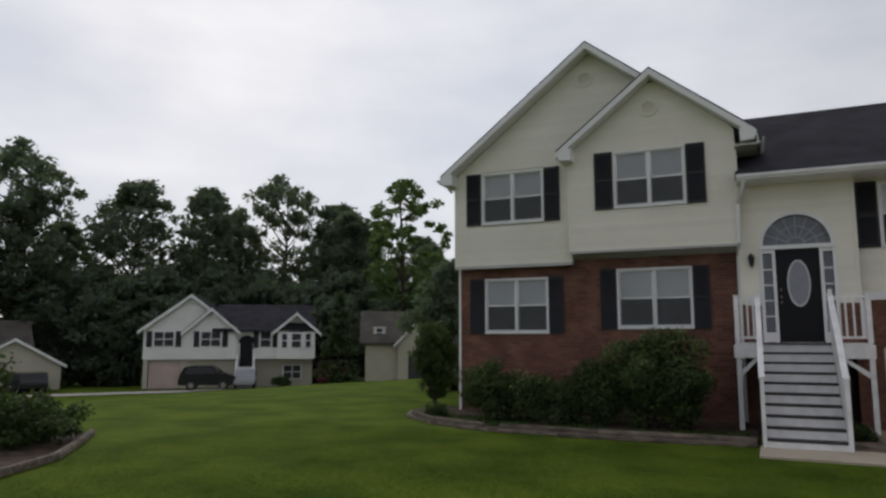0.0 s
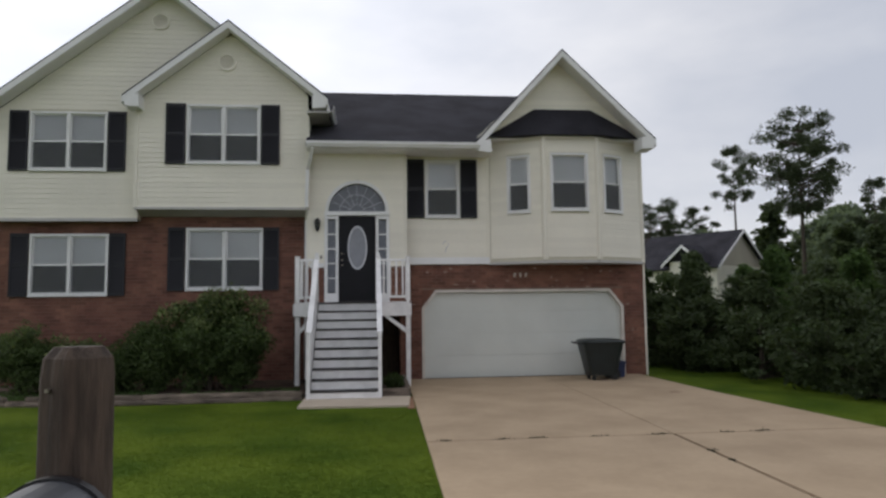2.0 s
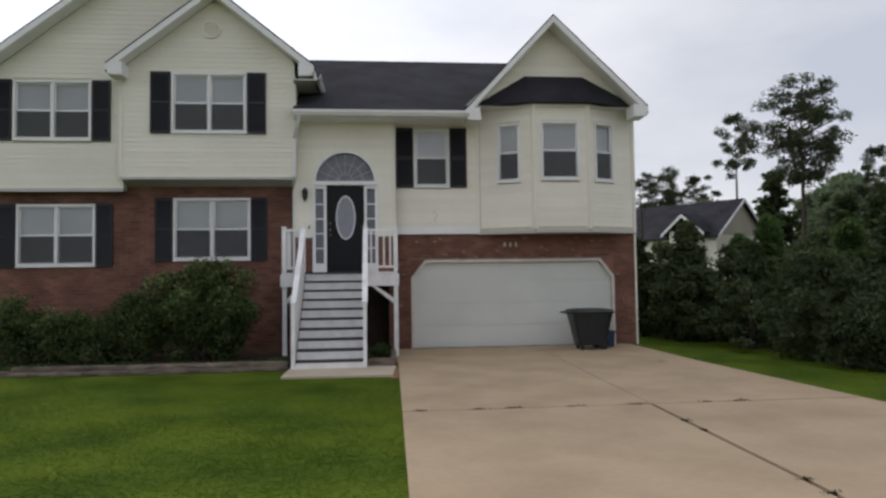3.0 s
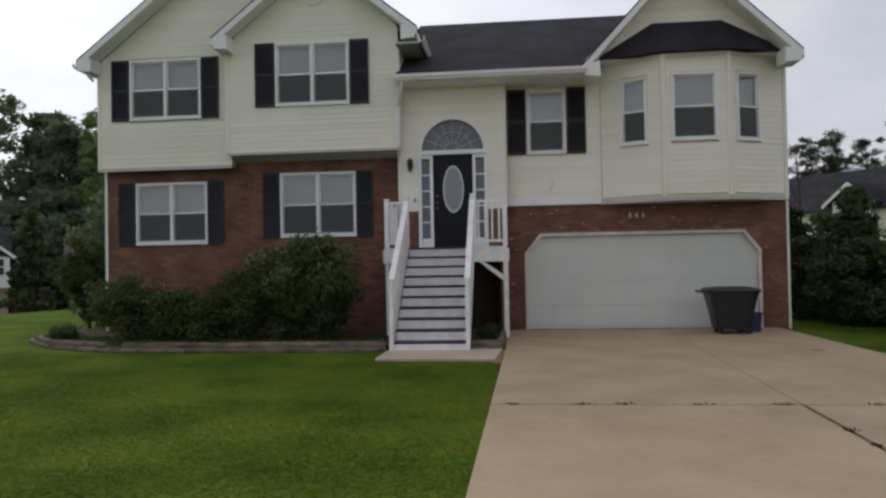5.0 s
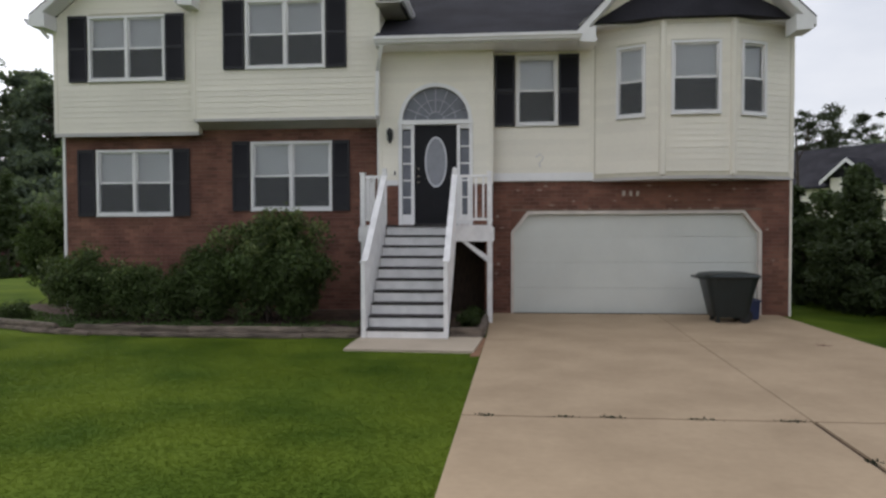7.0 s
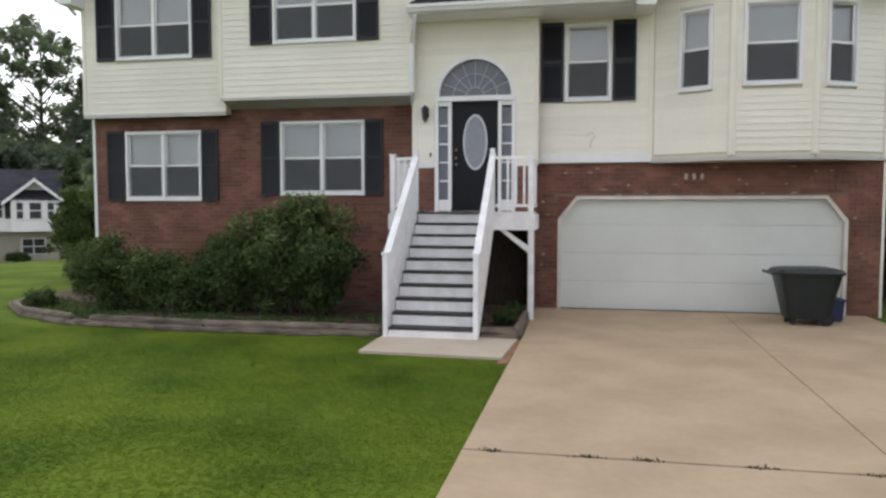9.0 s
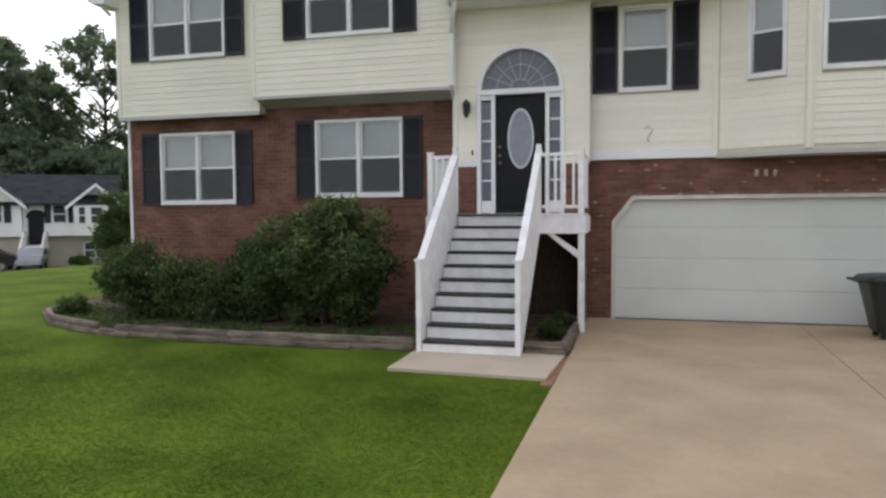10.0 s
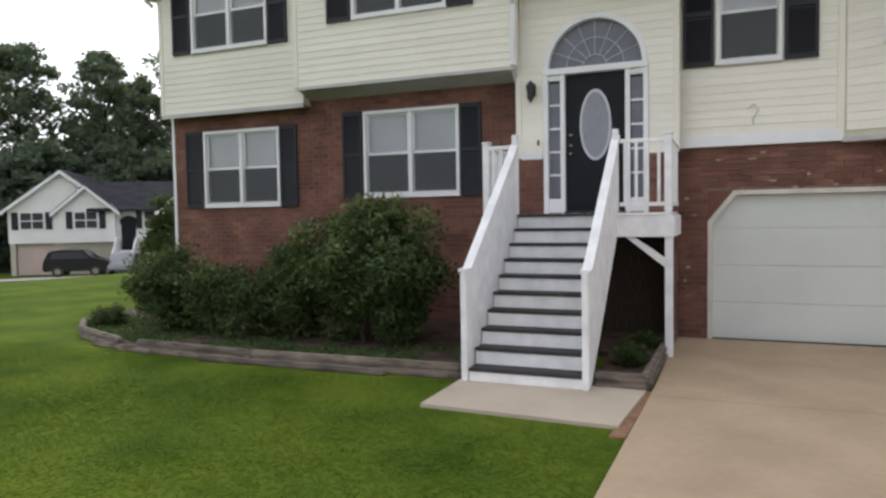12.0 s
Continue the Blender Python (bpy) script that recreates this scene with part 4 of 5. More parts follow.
edge = [(-10.5, -0.75), (-10.15, -1.6), (-9.05, -2.56), (-7.6, -3.15), (-5.2, -3.31), (-2.44, -3.26)]
for i, (a, b) in enumerate(zip(edge, edge[1:])):
    timber(a, b, 0.0)
    off = 0.35 if i % 2 else -0.12
    d = (Vector(b) - Vector(a)).normalized() * off
    if 0 < i:
        timber((a[0] + d.x, a[1] + d.y + 0.015), (b[0], b[1] + 0.015), 0.084)
timber((-1.0, -3.17), (-0.47, -3.17), 0.0)
timber((-1.0, -3.16), (-0.47, -3.16), 0.084)
timber((-0.49, -3.1), (-0.43, -0.25), 0.0)
timber((-0.50, -3.1), (-0.44, -0.25), 0.084)
timber((-8.3, -2.99), (-6.9, -3.3), 0.0, 0.09, 0.06)
timber((-6.0, -3.39), (-3.3, -3.39), 0.0, 0.09, 0.07)


# ---- foliage ----
def leaf_cloud(name, centres, size, material, seed, flat=0.35, slim=0.5):
    """Many small bent leaves, as one mesh."""
    rng = np.random.default_rng(seed)
    n = len(centres)
    c = np.asarray(centres, dtype=float)
    d = rng.normal(size=(n, 3))
    d[:, 2] = d[:, 2] * 0.7 - flat * 0.3
    d /= np.linalg.norm(d, axis=1)[:, None]
    s = rng.normal(size=(n, 3))
    s -= (s * d).sum(1)[:, None] * d
    s /= np.linalg.norm(s, axis=1)[:, None]
    ln = size * rng.uniform(0.6, 1.35, (n, 1))
    nrm = np.cross(d, s)
    v = np.stack([c, c + d * ln * 0.5 + s * ln * slim * 0.5 + nrm * ln * 0.06, c + d * ln - nrm * ln * 0.08, c + d * ln * 0.5 - s * ln * slim * 0.5 + nrm * ln * 0.06], 1).reshape(-1, 3)
    me = bpy.data.meshes.new(name)
    me.from_pydata(v.tolist(), [], np.arange(4 * n).reshape(-1, 4).tolist())
    me.materials.append(material)
    return me


def clumps(rng, hubs, radius, per):
    out = []
    for h in hubs:
        r = radius * rng.uniform(0.6, 1.3)
        q = rng.normal(size=(per, 3))
        q /= np.linalg.norm(q, axis=1)[:, None]
        q *= (rng.uniform(0, 1, (per, 1)) ** 0.45) * r
        q[:, 2] *= 0.75
        out.append(q + h)
    return np.concatenate(out)


def shrub(name, x, y, z, rx, ry, h, seed, leaves, size, material, label, category="shrub", group="", bloom=0, foot=1.0):
    rng = np.random.default_rng(seed)
    ob = empty(name, x, y, z)
    tagged(ob, label, category, group)
    hubs = []
    for k in range(int(44 + 40 * rx * ry)):
        q = rng.normal(size=3)
        q /= np.linalg.norm(q)
        q[2] = abs(q[2]) if rng.uniform() < 0.6 else -abs(q[2])
        f = rng.uniform(0.3, 0.92) + (0.08 if rng.uniform() < 0.15 else 0)
        zz = h * 0.45 + q[2] * h * 0.46 * f
        tuck = foot + (1 - foot) * min(1.0, zz / (0.5 * h)) if zz < h * 0.6 else 1.0 - 0.25 * (zz / h - 0.6)
        hubs.append((q[0] * rx * f * tuck * 1.08, q[1] * ry * f * tuck, zz))
    hubs = np.array(hubs)
    pts = clumps(rng, hubs, 0.28 * min(rx, h * 0.6) + 0.06, max(40, 3 * leaves // len(hubs)))
    pts[:, 2] = np.clip(pts[:, 2], 0.03, None)
    piece("foliage", leaf_cloud("foliage", pts, size, material, seed + 1), ob)
    if bloom:
        top = hubs[hubs[:, 2] > h * 0.55]
        fresh = clumps(rng, top * np.array((1.12, 1.16, 1.0)) + np.array((0, -0.12, 0.1)), 0.26, max(4, bloom // len(top)))
        tagged(piece("new_growth", leaf_cloud("new_growth", fresh, size * 1.1, LEAF_FRESH, seed + 2), ob), "pale yellow-green new leaves", kind="stuff")
    bm = bmesh.new()
    for k in range(6):
        t = hubs[rng.integers(len(hubs))]
        b = rng.normal(size=2) * 0.1
        tube(bm, [(b[0], b[1], 0), (t[0] * 0.4, t[1] * 0.4, t[2] * 0.45), (t[0] * 0.9, t[1] * 0.9, t[2] * 0.95)], [0.022, 0.015, 0.005], 5)
    part("branchwork", bm, BARK, ob)
    return ob


shrub("shrub", -4.38, -1.9, 0.06, 1.08, 0.95, 2.14, 11, 11500, 0.075, LEAF_BUSH, "large dense green shrub with pale new growth before the brick wall", bloom=2600, foot=0.66)
shrub("shrub", -3.85, -2.05, 0.06, 0.52, 0.55, 1.66, 12, 3000, 0.075, LEAF_BUSH, "dark green shrub grown into its larger neighbour", bloom=250, foot=0.55)
shrub("shrub", -5.45, -1.8, 0.06, 0.72, 0.7, 1.5, 17, 4200, 0.07, LEAF_BUSH, "dark green rounded shrub in a mulch bed")
shrub("shrub", -6.25, -1.8, 0.06, 0.72, 0.7, 1.1, 13, 3600, 0.065, LEAF_BUSH, "low dark green shrub in a mulch bed")
shrub("shrub", -6.95, -1.8, 0.06, 0.62, 0.6, 1.14, 18, 2900, 0.065, LEAF_BUSH, "low dark green shrub in a mulch bed", bloom=150)
shrub("shrub", -7.95, -1.8, 0.06, 0.78, 0.7, 1.5, 14, 5000, 0.065, LEAF_BUSH, "medium dark green shrub near the house corner", bloom=150)
shrub("shrub", -9.3, -1.75, 0.04, 0.36, 0.32, 0.36, 20, 900, 0.05, LEAF_BUSH, "low ground-hugging plant at the bed's corner")
shrub("shrub", -10.9, 1.5, ground_z(-10.9, 1.5), 0.6, 0.8, 2.8, 15, 5200, 0.085, LEAF_BUSH, "tall dark green shrub beside the house corner")
shrub("weed", -0.75, -2.3, 0.06, 0.17, 0.22, 0.27, 16, 300, 0.05, LEAF_BUSH, "small green weed growing under the porch deck", "weed")
shrub("weed", -0.7, -1.2, 0.06, 0.15, 0.18, 0.22, 21, 200, 0.05, LEAF_BUSH, "small green weed growing under the porch deck", "weed")
shrub("shrub", -14.9, -8.5, ground_z(-14.9, -8.5), 1.6, 1.5, 1.0, 22, 5200, 0.1, LEAF_BUSH, "dark spreading shrub in an island bed on the lawn")
shrub("shrub", -14.0, -9.9, ground_z(-14, -9.9), 0.8, 0.8, 2.0, 23, 2000, 0.1, LEAF_BUSH, "tall loose shrub in an island bed on the lawn")
bm = bmesh.new()
isl = [(-14.4, -6.95), (-13.4, -8.1), (-12.5, -9.2), (-11.9, -10.6), (-13, -12.4), (-16, -12.6), (-18, -9.5), (-17, -7)]
prism(bm, [(x, y, ground_z(x, y) - 0.05) for x, y in isl], (0, 0, 0.1))
tagged(part("planting_bed", bm, MULCH), "brown mulch island bed in the lawn", "planting bed", kind="structure")
for a, b in (((-14.45, -6.9), (-13.4, -8.05)), ((-13.4, -8.05), (-12.45, -9.2)), ((-12.45, -9.2), (-11.85, -10.6)), ((-11.85, -10.6), (-13, -12.45))):
    timber(a, b, ground_z(*a), 0.12, 0.12)

# low weeds in the open front of the bed
rngb = np.random.default_rng(9)
bx = rngb.uniform(-9.8, -2.6, 15000)
by = np.interp(bx, [-10.2, -9.05, -7.5, -5.2, -2.44], [-1.45, -2.4, -2.98, -3.14, -3.12]) + rngb.uniform(0, 1, 15000) ** 1.7 * 1.2
patchy = np.array([noise.noise(Vector((x * 1.3, y * 1.3, 4))) for x, y in zip(bx, by)]) > -0.3 + 0.05 * (bx + 9)
tagged(new("bed_weeds", leaf_cloud("bed_weeds", np.stack([bx, by, np.full(15000, 0.085)], 1)[patchy], 0.05, LEAF_LIGHT, 91)), "low green weeds scattered over the mulch bed", "weeds", kind="stuff")

# ---- wheeled bin ----
wb = empty("wheeled_bin", 3.93, -1.02, 0.026)
tagged(wb, "dark green wheeled refuse bin with closed lid beside the garage door", "bin")
bm = bmesh.new()
n, rings = 20, []
for z, w, d in ((0.10, 0.31, 0.27), (0.2, 0.33, 0.29), (0.55, 0.405, 0.34), (0.80, 0.465, 0.38)):
    ring = []
    for k in range(n):
        a = k * math.tau / n
        ex = lambda v: math.copysign(abs(v) ** 0.35, v)
        ring.append(bm.verts.new((w * ex(math.cos(a)), d * ex(math.sin(a)), z)))
    rings.append(ring)
for r0, r1 in zip(rings, rings[1:]):
    for k in range(n):
        bm.faces.new((r0[k], r0[(k + 1) % n], r1[(k + 1) % n], r1[k]))
bm.faces.new(rings[0][::-1])
bm.faces.new(rings[-1])
part("body", bm, BIN_GREEN, wb, smooth=False)
bm = bmesh.new()
rings = []
for z, w, d in ((0.80, 0.50, 0.41), (0.835, 0.51, 0.42), (0.875, 0.47, 0.38), (0.90, 0.33, 0.26)):
    ring = []
    for k in range(n):
        a = k * math.tau / n
        ex = lambda v: math.copysign(abs(v) ** 0.4, v)
        ring.append(bm.verts.new((w * ex(math.cos(a)), d * ex(math.sin(a)), z)))
    rings.append(ring)
for r0, r1 in zip(rings, rings[1:]):
    for k in range(n):
        bm.faces.new((r0[k], r0[(k + 1) % n], r1[(k + 1) % n], r1[k]))
bm.faces.new(rings[0][::-1])
bm.faces.new(rings[-1])
part("lid", bm, BIN_GREEN, wb)
bm = bmesh.new()
tube(bm, [(-0.44, -0.3, 0.80), (-0.575, -0.25, 0.815), (-0.575, 0.25, 0.815), (-0.44, 0.3, 0.80)], [0.022] * 4, 8)
part("handle", bm, BIN_GREEN, wb)
for y in (-0.25, 0.21):
    bm = bmesh.new()
    tube(bm, [(0.24, y, 0.125), (0.24, y + 0.05, 0.125)], [0.125, 0.125], 18)
    wheel = part("wheel", bm, RUBBER, wb)
    bm = bmesh.new()
    tube(bm, [(0.24, y - 0.006, 0.125), (0.24, y + 0.056, 0.125)], [0.06, 0.06], 14)
    part("hub", bm, BIN_GREEN, wheel)
for y in (-0.18, 0.16):
    bm = bmesh.new()
    box(bm, -0.26, -0.18, y, y + 0.04, 0.0, 0.105, 0.008)
    part("foot", bm, BIN_GREEN, wb)
bb = empty("recycling_box", 4.40, -0.60, 0.026)
tagged(bb, "blue plastic recycling box behind the wheeled bin", "box")
bm = bmesh.new()
prism(bm, [(-0.17, -0.2, 0), (0.17, -0.2, 0), (0.17, 0.2, 0), (-0.17, 0.2, 0)], (0, 0, 0.36))
for v in bm.verts:
    if v.co.z > 0.1:
        v.co.x *= 1.12
        v.co.y *= 1.1
bmesh.ops.bevel(bm, geom=bm.edges[:], offset=0.02, segments=2, affect="EDGES")
part("body", bm, BIN_BLUE, bb)
bm = bmesh.new()
box(bm, -0.21, 0.21, -0.24, 0.24, 0.33, 0.37, 0.012)
part("rim", bm, BIN_BLUE, bb)

# ---- mailbox on its post ----
mb = empty("mailbox_post", -1.86, -14.66, 0)
tagged(mb, "weathered split wooden post with a rounded worn top carrying a mailbox", "post")
bm = bmesh.new()
pts = [(0, 0, -0.3), (0, 0, 0.2), (0.004, 0, 0.8), (0, 0.004, 1.2), (0.003, 0, 1.46), (0.004, 0, 1.505), (0.005, 0, 1.53)]
rad_p = [0.077, 0.077, 0.075, 0.074, 0.073, 0.069, 0.05]
sides = 20
rings = []
for p, r in zip(pts, rad_p):
    ring = []
    for k in range(sides):
        a = k * math.tau / sides
        rr = r * (1.0 + 0.10 * (abs(math.cos(2 * a)) - 0.5))
        rr -= 0.016 * math.exp(-((a - 4.95) / 0.14) ** 2) + 0.008 * math.exp(-((a - 4.2) / 0.2) ** 2)
        rr += 0.002 * math.sin(a * 7 + p[2] * 5)
        ring.append(bm.verts.new((p[0] + rr * math.cos(a), p[1] + rr * math.sin(a), p[2])))
    rings.append(ring)
for r0, r1 in zip(rings, rings[1:]):
    for k in range(sides):
        bm.faces.new((r0[k], r0[(k + 1) % sides], r1[(k + 1) % sides], r1[k]))
bm.faces.new(rings[0][::-1])
bm.faces.new(rings[-1])
part("wooden_post", bm, POST, mb)
bm = bmesh.new()
tube(bm, [(-0.03, -0.06, 1.44), (-0.03, -0.078, 1.44)], [0.005, 0.005], 8)
part("nail", bm, STEEL, mb)
box_b = empty("mailbox", -0.0, -0.10, 1.03)
box_b.parent = mb
tagged(box_b, "dark grey arched metal mailbox with black rims")


def arch_ring(r, y):
    pts = [(-r, 0.0), (-r, 0.11)] + [(r * math.cos(a), 0.11 + r * math.sin(a)) for a in np.linspace(math.pi, 0, 15)[1:-1]] + [(r, 0.11), (r, 0.0)]
    return [(x, y, z) for x, z in pts]


MAILBOX = mat("grey_mailbox_metal", (0.1, 0.105, 0.115), rough=0.45, var=0.15, scale=6, fine=40, bump=0.1, metal=0.3)
bm = bmesh.new()
prism(bm, arch_ring(0.12, -0.5), (0, 0.5, 0))
part("shell", bm, MAILBOX, box_b)
for y in (-0.515, -0.012):
    bm = bmesh.new()
    prism(bm, arch_ring(0.127, y), (0, 0.025, 0))
    part("rim", bm, BLACK_METAL, box_b)
bm = bmesh.new()
box(bm, -0.045, 0.045, -0.66, -0.06, 0.94, 1.03, 0.008)
part("arm", bm, POST, mb)

# ---- wall lantern by the door ----
wl = empty("wall_lantern", -2.39, -0.345, 3.58)
tagged(wl, "black metal wall lantern beside the front door", "lantern")
bm = bmesh.new()
box(bm, -0.05, 0.05, -0.012, 0.012, -0.06, 0.12, 0.006)
part("back_plate", bm, BLACK_METAL, wl)
bm = bmesh.new()
tube(bm, [(0, -0.01, 0.09), (0, -0.07, 0.14), (0, -0.1, 0.15), (0, -0.1, 0.12)], [0.01] * 4, 8)
part("arm", bm, BLACK_METAL, wl)
bm = bmesh.new()
tube(bm, [(0, -0.1, 0.14), (0, -0.1, 0.11), (0, -0.1, 0.07)], [0.015, 0.05, 0.075], 10)
part("cap", bm, BLACK_METAL, wl)
bm = bmesh.new()
tube(bm, [(0, -0.1, 0.068), (0, -0.1, -0.1)], [0.06, 0.042], 6)
part("lamp_glass", bm, SMOKED, wl)
bm = bmesh.new()
for k in range(6):
    a = k * math.tau / 6
    tube(bm, [(0.064 * math.cos(a), -0.1 + 0.064 * math.sin(a), 0.07), (0.045 * math.cos(a), -0.1 + 0.045 * math.sin(a), -0.1)], [0.005, 0.005], 5)
part("cage", bm, BLACK_METAL, wl)
bm = bmesh.new()
tube(bm, [(0, -0.1, -0.1), (0, -0.1, -0.13), (0, -0.1, -0.17)], [0.05, 0.03, 0.006], 10)
part("finial", bm, BLACK_METAL, wl)
bm = bmesh.new()
box(bm, -2.325, -2.295, -0.345, -0.33, 2.80, 2.88, 0.004)
tagged(part("doorbell", bm, BLACK_METAL), "small dark doorbell button on the siding", "doorbell")

# house number: its figures cannot be read, so plain marks of their size
PALE_METAL = mat("tarnished_pale_metal", (0.64, 0.57, 0.5), rough=0.5, var=0.25, scale=20, fine=60, bump=0.1)
hn = empty("house_number", 2.36, -0.02, 2.42)
tagged(hn, "pale metal house number over the garage door", "house number")
for i, tilt in enumerate((8, -6, 10)):
    bm = bmesh.new()
    m = pose(-0.135 + i * 0.135, -0.012, 0.0, 0, tilt, 0)
    box(bm, -0.028, 0.028, -0.008, 0.008, -0.052, 0.052, 0.007, m)
    part("numeral", bm, PALE_METAL, hn)
# loose cable hook on the siding
bm = bmesh.new()
tube(bm, [(0.50, -0.085, 3.16), (0.58, -0.10, 3.22), (0.64, -0.09, 3.14), (0.56, -0.10, 3.02), (0.58, -0.085, 2.95)], [0.008] * 5, 6)
tagged(part("cable", bm, LEAD), "loose pale cable end hanging on the siding", "cable")
# pale patches of old mortar on the brick over the garage
rngm = random.Random(5)
SMEAR = mat("pale_mortar_smear", (0.4, 0.32, 0.27), rough=0.95, var=0.3, scale=30, fine=90, bump=0.4, second=(0.22, 0.13, 0.1))
spots = [(rngm.uniform(0.0, 5.0), rngm.choice((2.2, 2.28, 2.36, 2.5, 2.58))) for i in range(13)]
spots += [(0.45 + 0.52 * i + rngm.uniform(-0.12, 0.12), 2.10 + rngm.uniform(0, 0.02)) for i in range(8)]
spots += [(-0.30 + rngm.uniform(0, 0.12), z) for z in (0.62, 0.83, 1.02, 1.75, 1.98)] + [(4.98, 1.7), (5.1, 1.1)]
for u, z in spots:
    bm = bmesh.new()
    wide, high = rngm.uniform(0.05, 0.15), rngm.uniform(0.014, 0.03)
    prism(bm, [(u + wide * math.cos(k * math.tau / 9) * rngm.uniform(0.45, 1) * 0.6, -0.010, z + high * math.sin(k * math.tau / 9) * rngm.uniform(0.6, 1)) for k in range(9)], (0, -0.006, 0))
    part("mortar_smear", bm, SMEAR, wall_c)
# weeds in the driveway joints and along its edge
rngw = np.random.default_rng(8)
for x, y, s in ((-0.3, -7.78, 0.6), (0.42, -7.78, 1.2), (0.82, -7.78, 0.9), (1.61, -7.78, 1.2), (2.40, -7.78, 1.7), (3.29, -7.78, 0.7), (3.74, -7.78, 1.5), (2.525, -8.84, 0.6), (2.51, -9.31, 0.5), (2.45, -11.1, 0.6), (2.435, -11.45, 0.8), (4.46, -3.64, 1.0)):
    q = rngw.normal(size=(70, 3)) * np.array((0.05, 0.014, 0.003)) * s
    q[:, 2] = np.abs(q[:, 2]) + 0.022
    ob = new("weed", leaf_cloud("weed", q, 0.028, LEAF_RED if s == 1.0 else LEAF_DARK, int(abs(x) * 100)))
    ob.location = (x, y, 0)
    tagged(ob, "flat dark weed growing in a driveway joint", "weed", "driveway weeds", kind="stuff")
# bare red soil along the driveway's edge by the pad
bm = bmesh.new()
prism(bm, [(-0.60, -4.75, -0.02), (-0.47, -4.75, -0.02), (-0.42, -3.2, -0.02), (-0.52, -3.2, -0.02)], (0, 0, 0.032))
SOIL = mat("red_clay", (0.3, 0.16, 0.09), rough=1.0, var=0.25, scale=8, fine=50, bump=0.6)
tagged(part("bare_soil", bm, SOIL), "bare red clay strip between pad and driveway", "soil", kind="structure")
# grass
rngg = np.random.default_rng(3)
N = 300000
gxs, gys = rngg.uniform(-13, -0.4, N), -3.2 - (rngg.uniform(0, 1, N) ** 0.9) * 13.5
keep = rngg.uniform(0, 1, N) < np.clip((gxs + 14.5) / 7.5, 0, 1) * np.clip((-2.0 - gys) / 2.0 + 0.6, 0, 1)
keep &= gxs < -0.42 - 0.024 * np.maximum(0, -gys - 3)
keep &= ~((gxs > -2.43) & (gxs < -0.45) & (gys > -4.46))
lim = np.interp(gxs, [-10.5, -10.15, -9.05, -7.6, -5.2, -2.44], [-0.8, -1.7, -2.66, -3.25, -3.41, -3.36])
keep &= gys < lim
gxs, gys = gxs[keep], gys[keep]
rx_s, ry_s = rngg.uniform(5.2, 8.2, 26000), rngg.uniform(-10.5, 0.5, 26000)
side_ok = rx_s > 5.24 + 0.045 * np.maximum(0, -ry_s - 3.5)
gxs, gys = np.concatenate([gxs, rx_s[side_ok]]), np.concatenate([gys, ry_s[side_ok]])
n = len(gxs)
gz = np.array([ground_z(x, y) for x, y in zip(gxs, gys)])
patch = np.array([noise.noise(Vector((x * 0.8, y * 0.8, 0))) for x, y in zip(gxs, gys)])
hgt = rngg.uniform(0.005, 0.012, n) * (1 + 0.5 * patch)
ang_g = rngg.uniform(0, math.tau, n)
lean = rngg.uniform(3.2, 5.6, n) * hgt
wd = rngg.uniform(0.004, 0.009, n)
ca, sa = np.cos(ang_g), np.sin(ang_g)
base = np.stack([gxs, gys, gz], 1)
v0 = base + np.stack([-sa * wd, ca * wd, 0 * wd], 1)
v1 = base - np.stack([-sa * wd, ca * wd, 0 * wd], 1)
v2 = base + np.stack([ca * lean, sa * lean, hgt], 1)
me = bpy.data.meshes.new("grass")
me.from_pydata(np.stack([v0, v1, v2], 1).reshape(-1, 3).tolist(), [], np.arange(3 * n).reshape(-1, 3).tolist())
me.materials.append(BLADE)
tagged(new("grass", me), "short green grass blades of the mown lawn", "grass", kind="stuff")


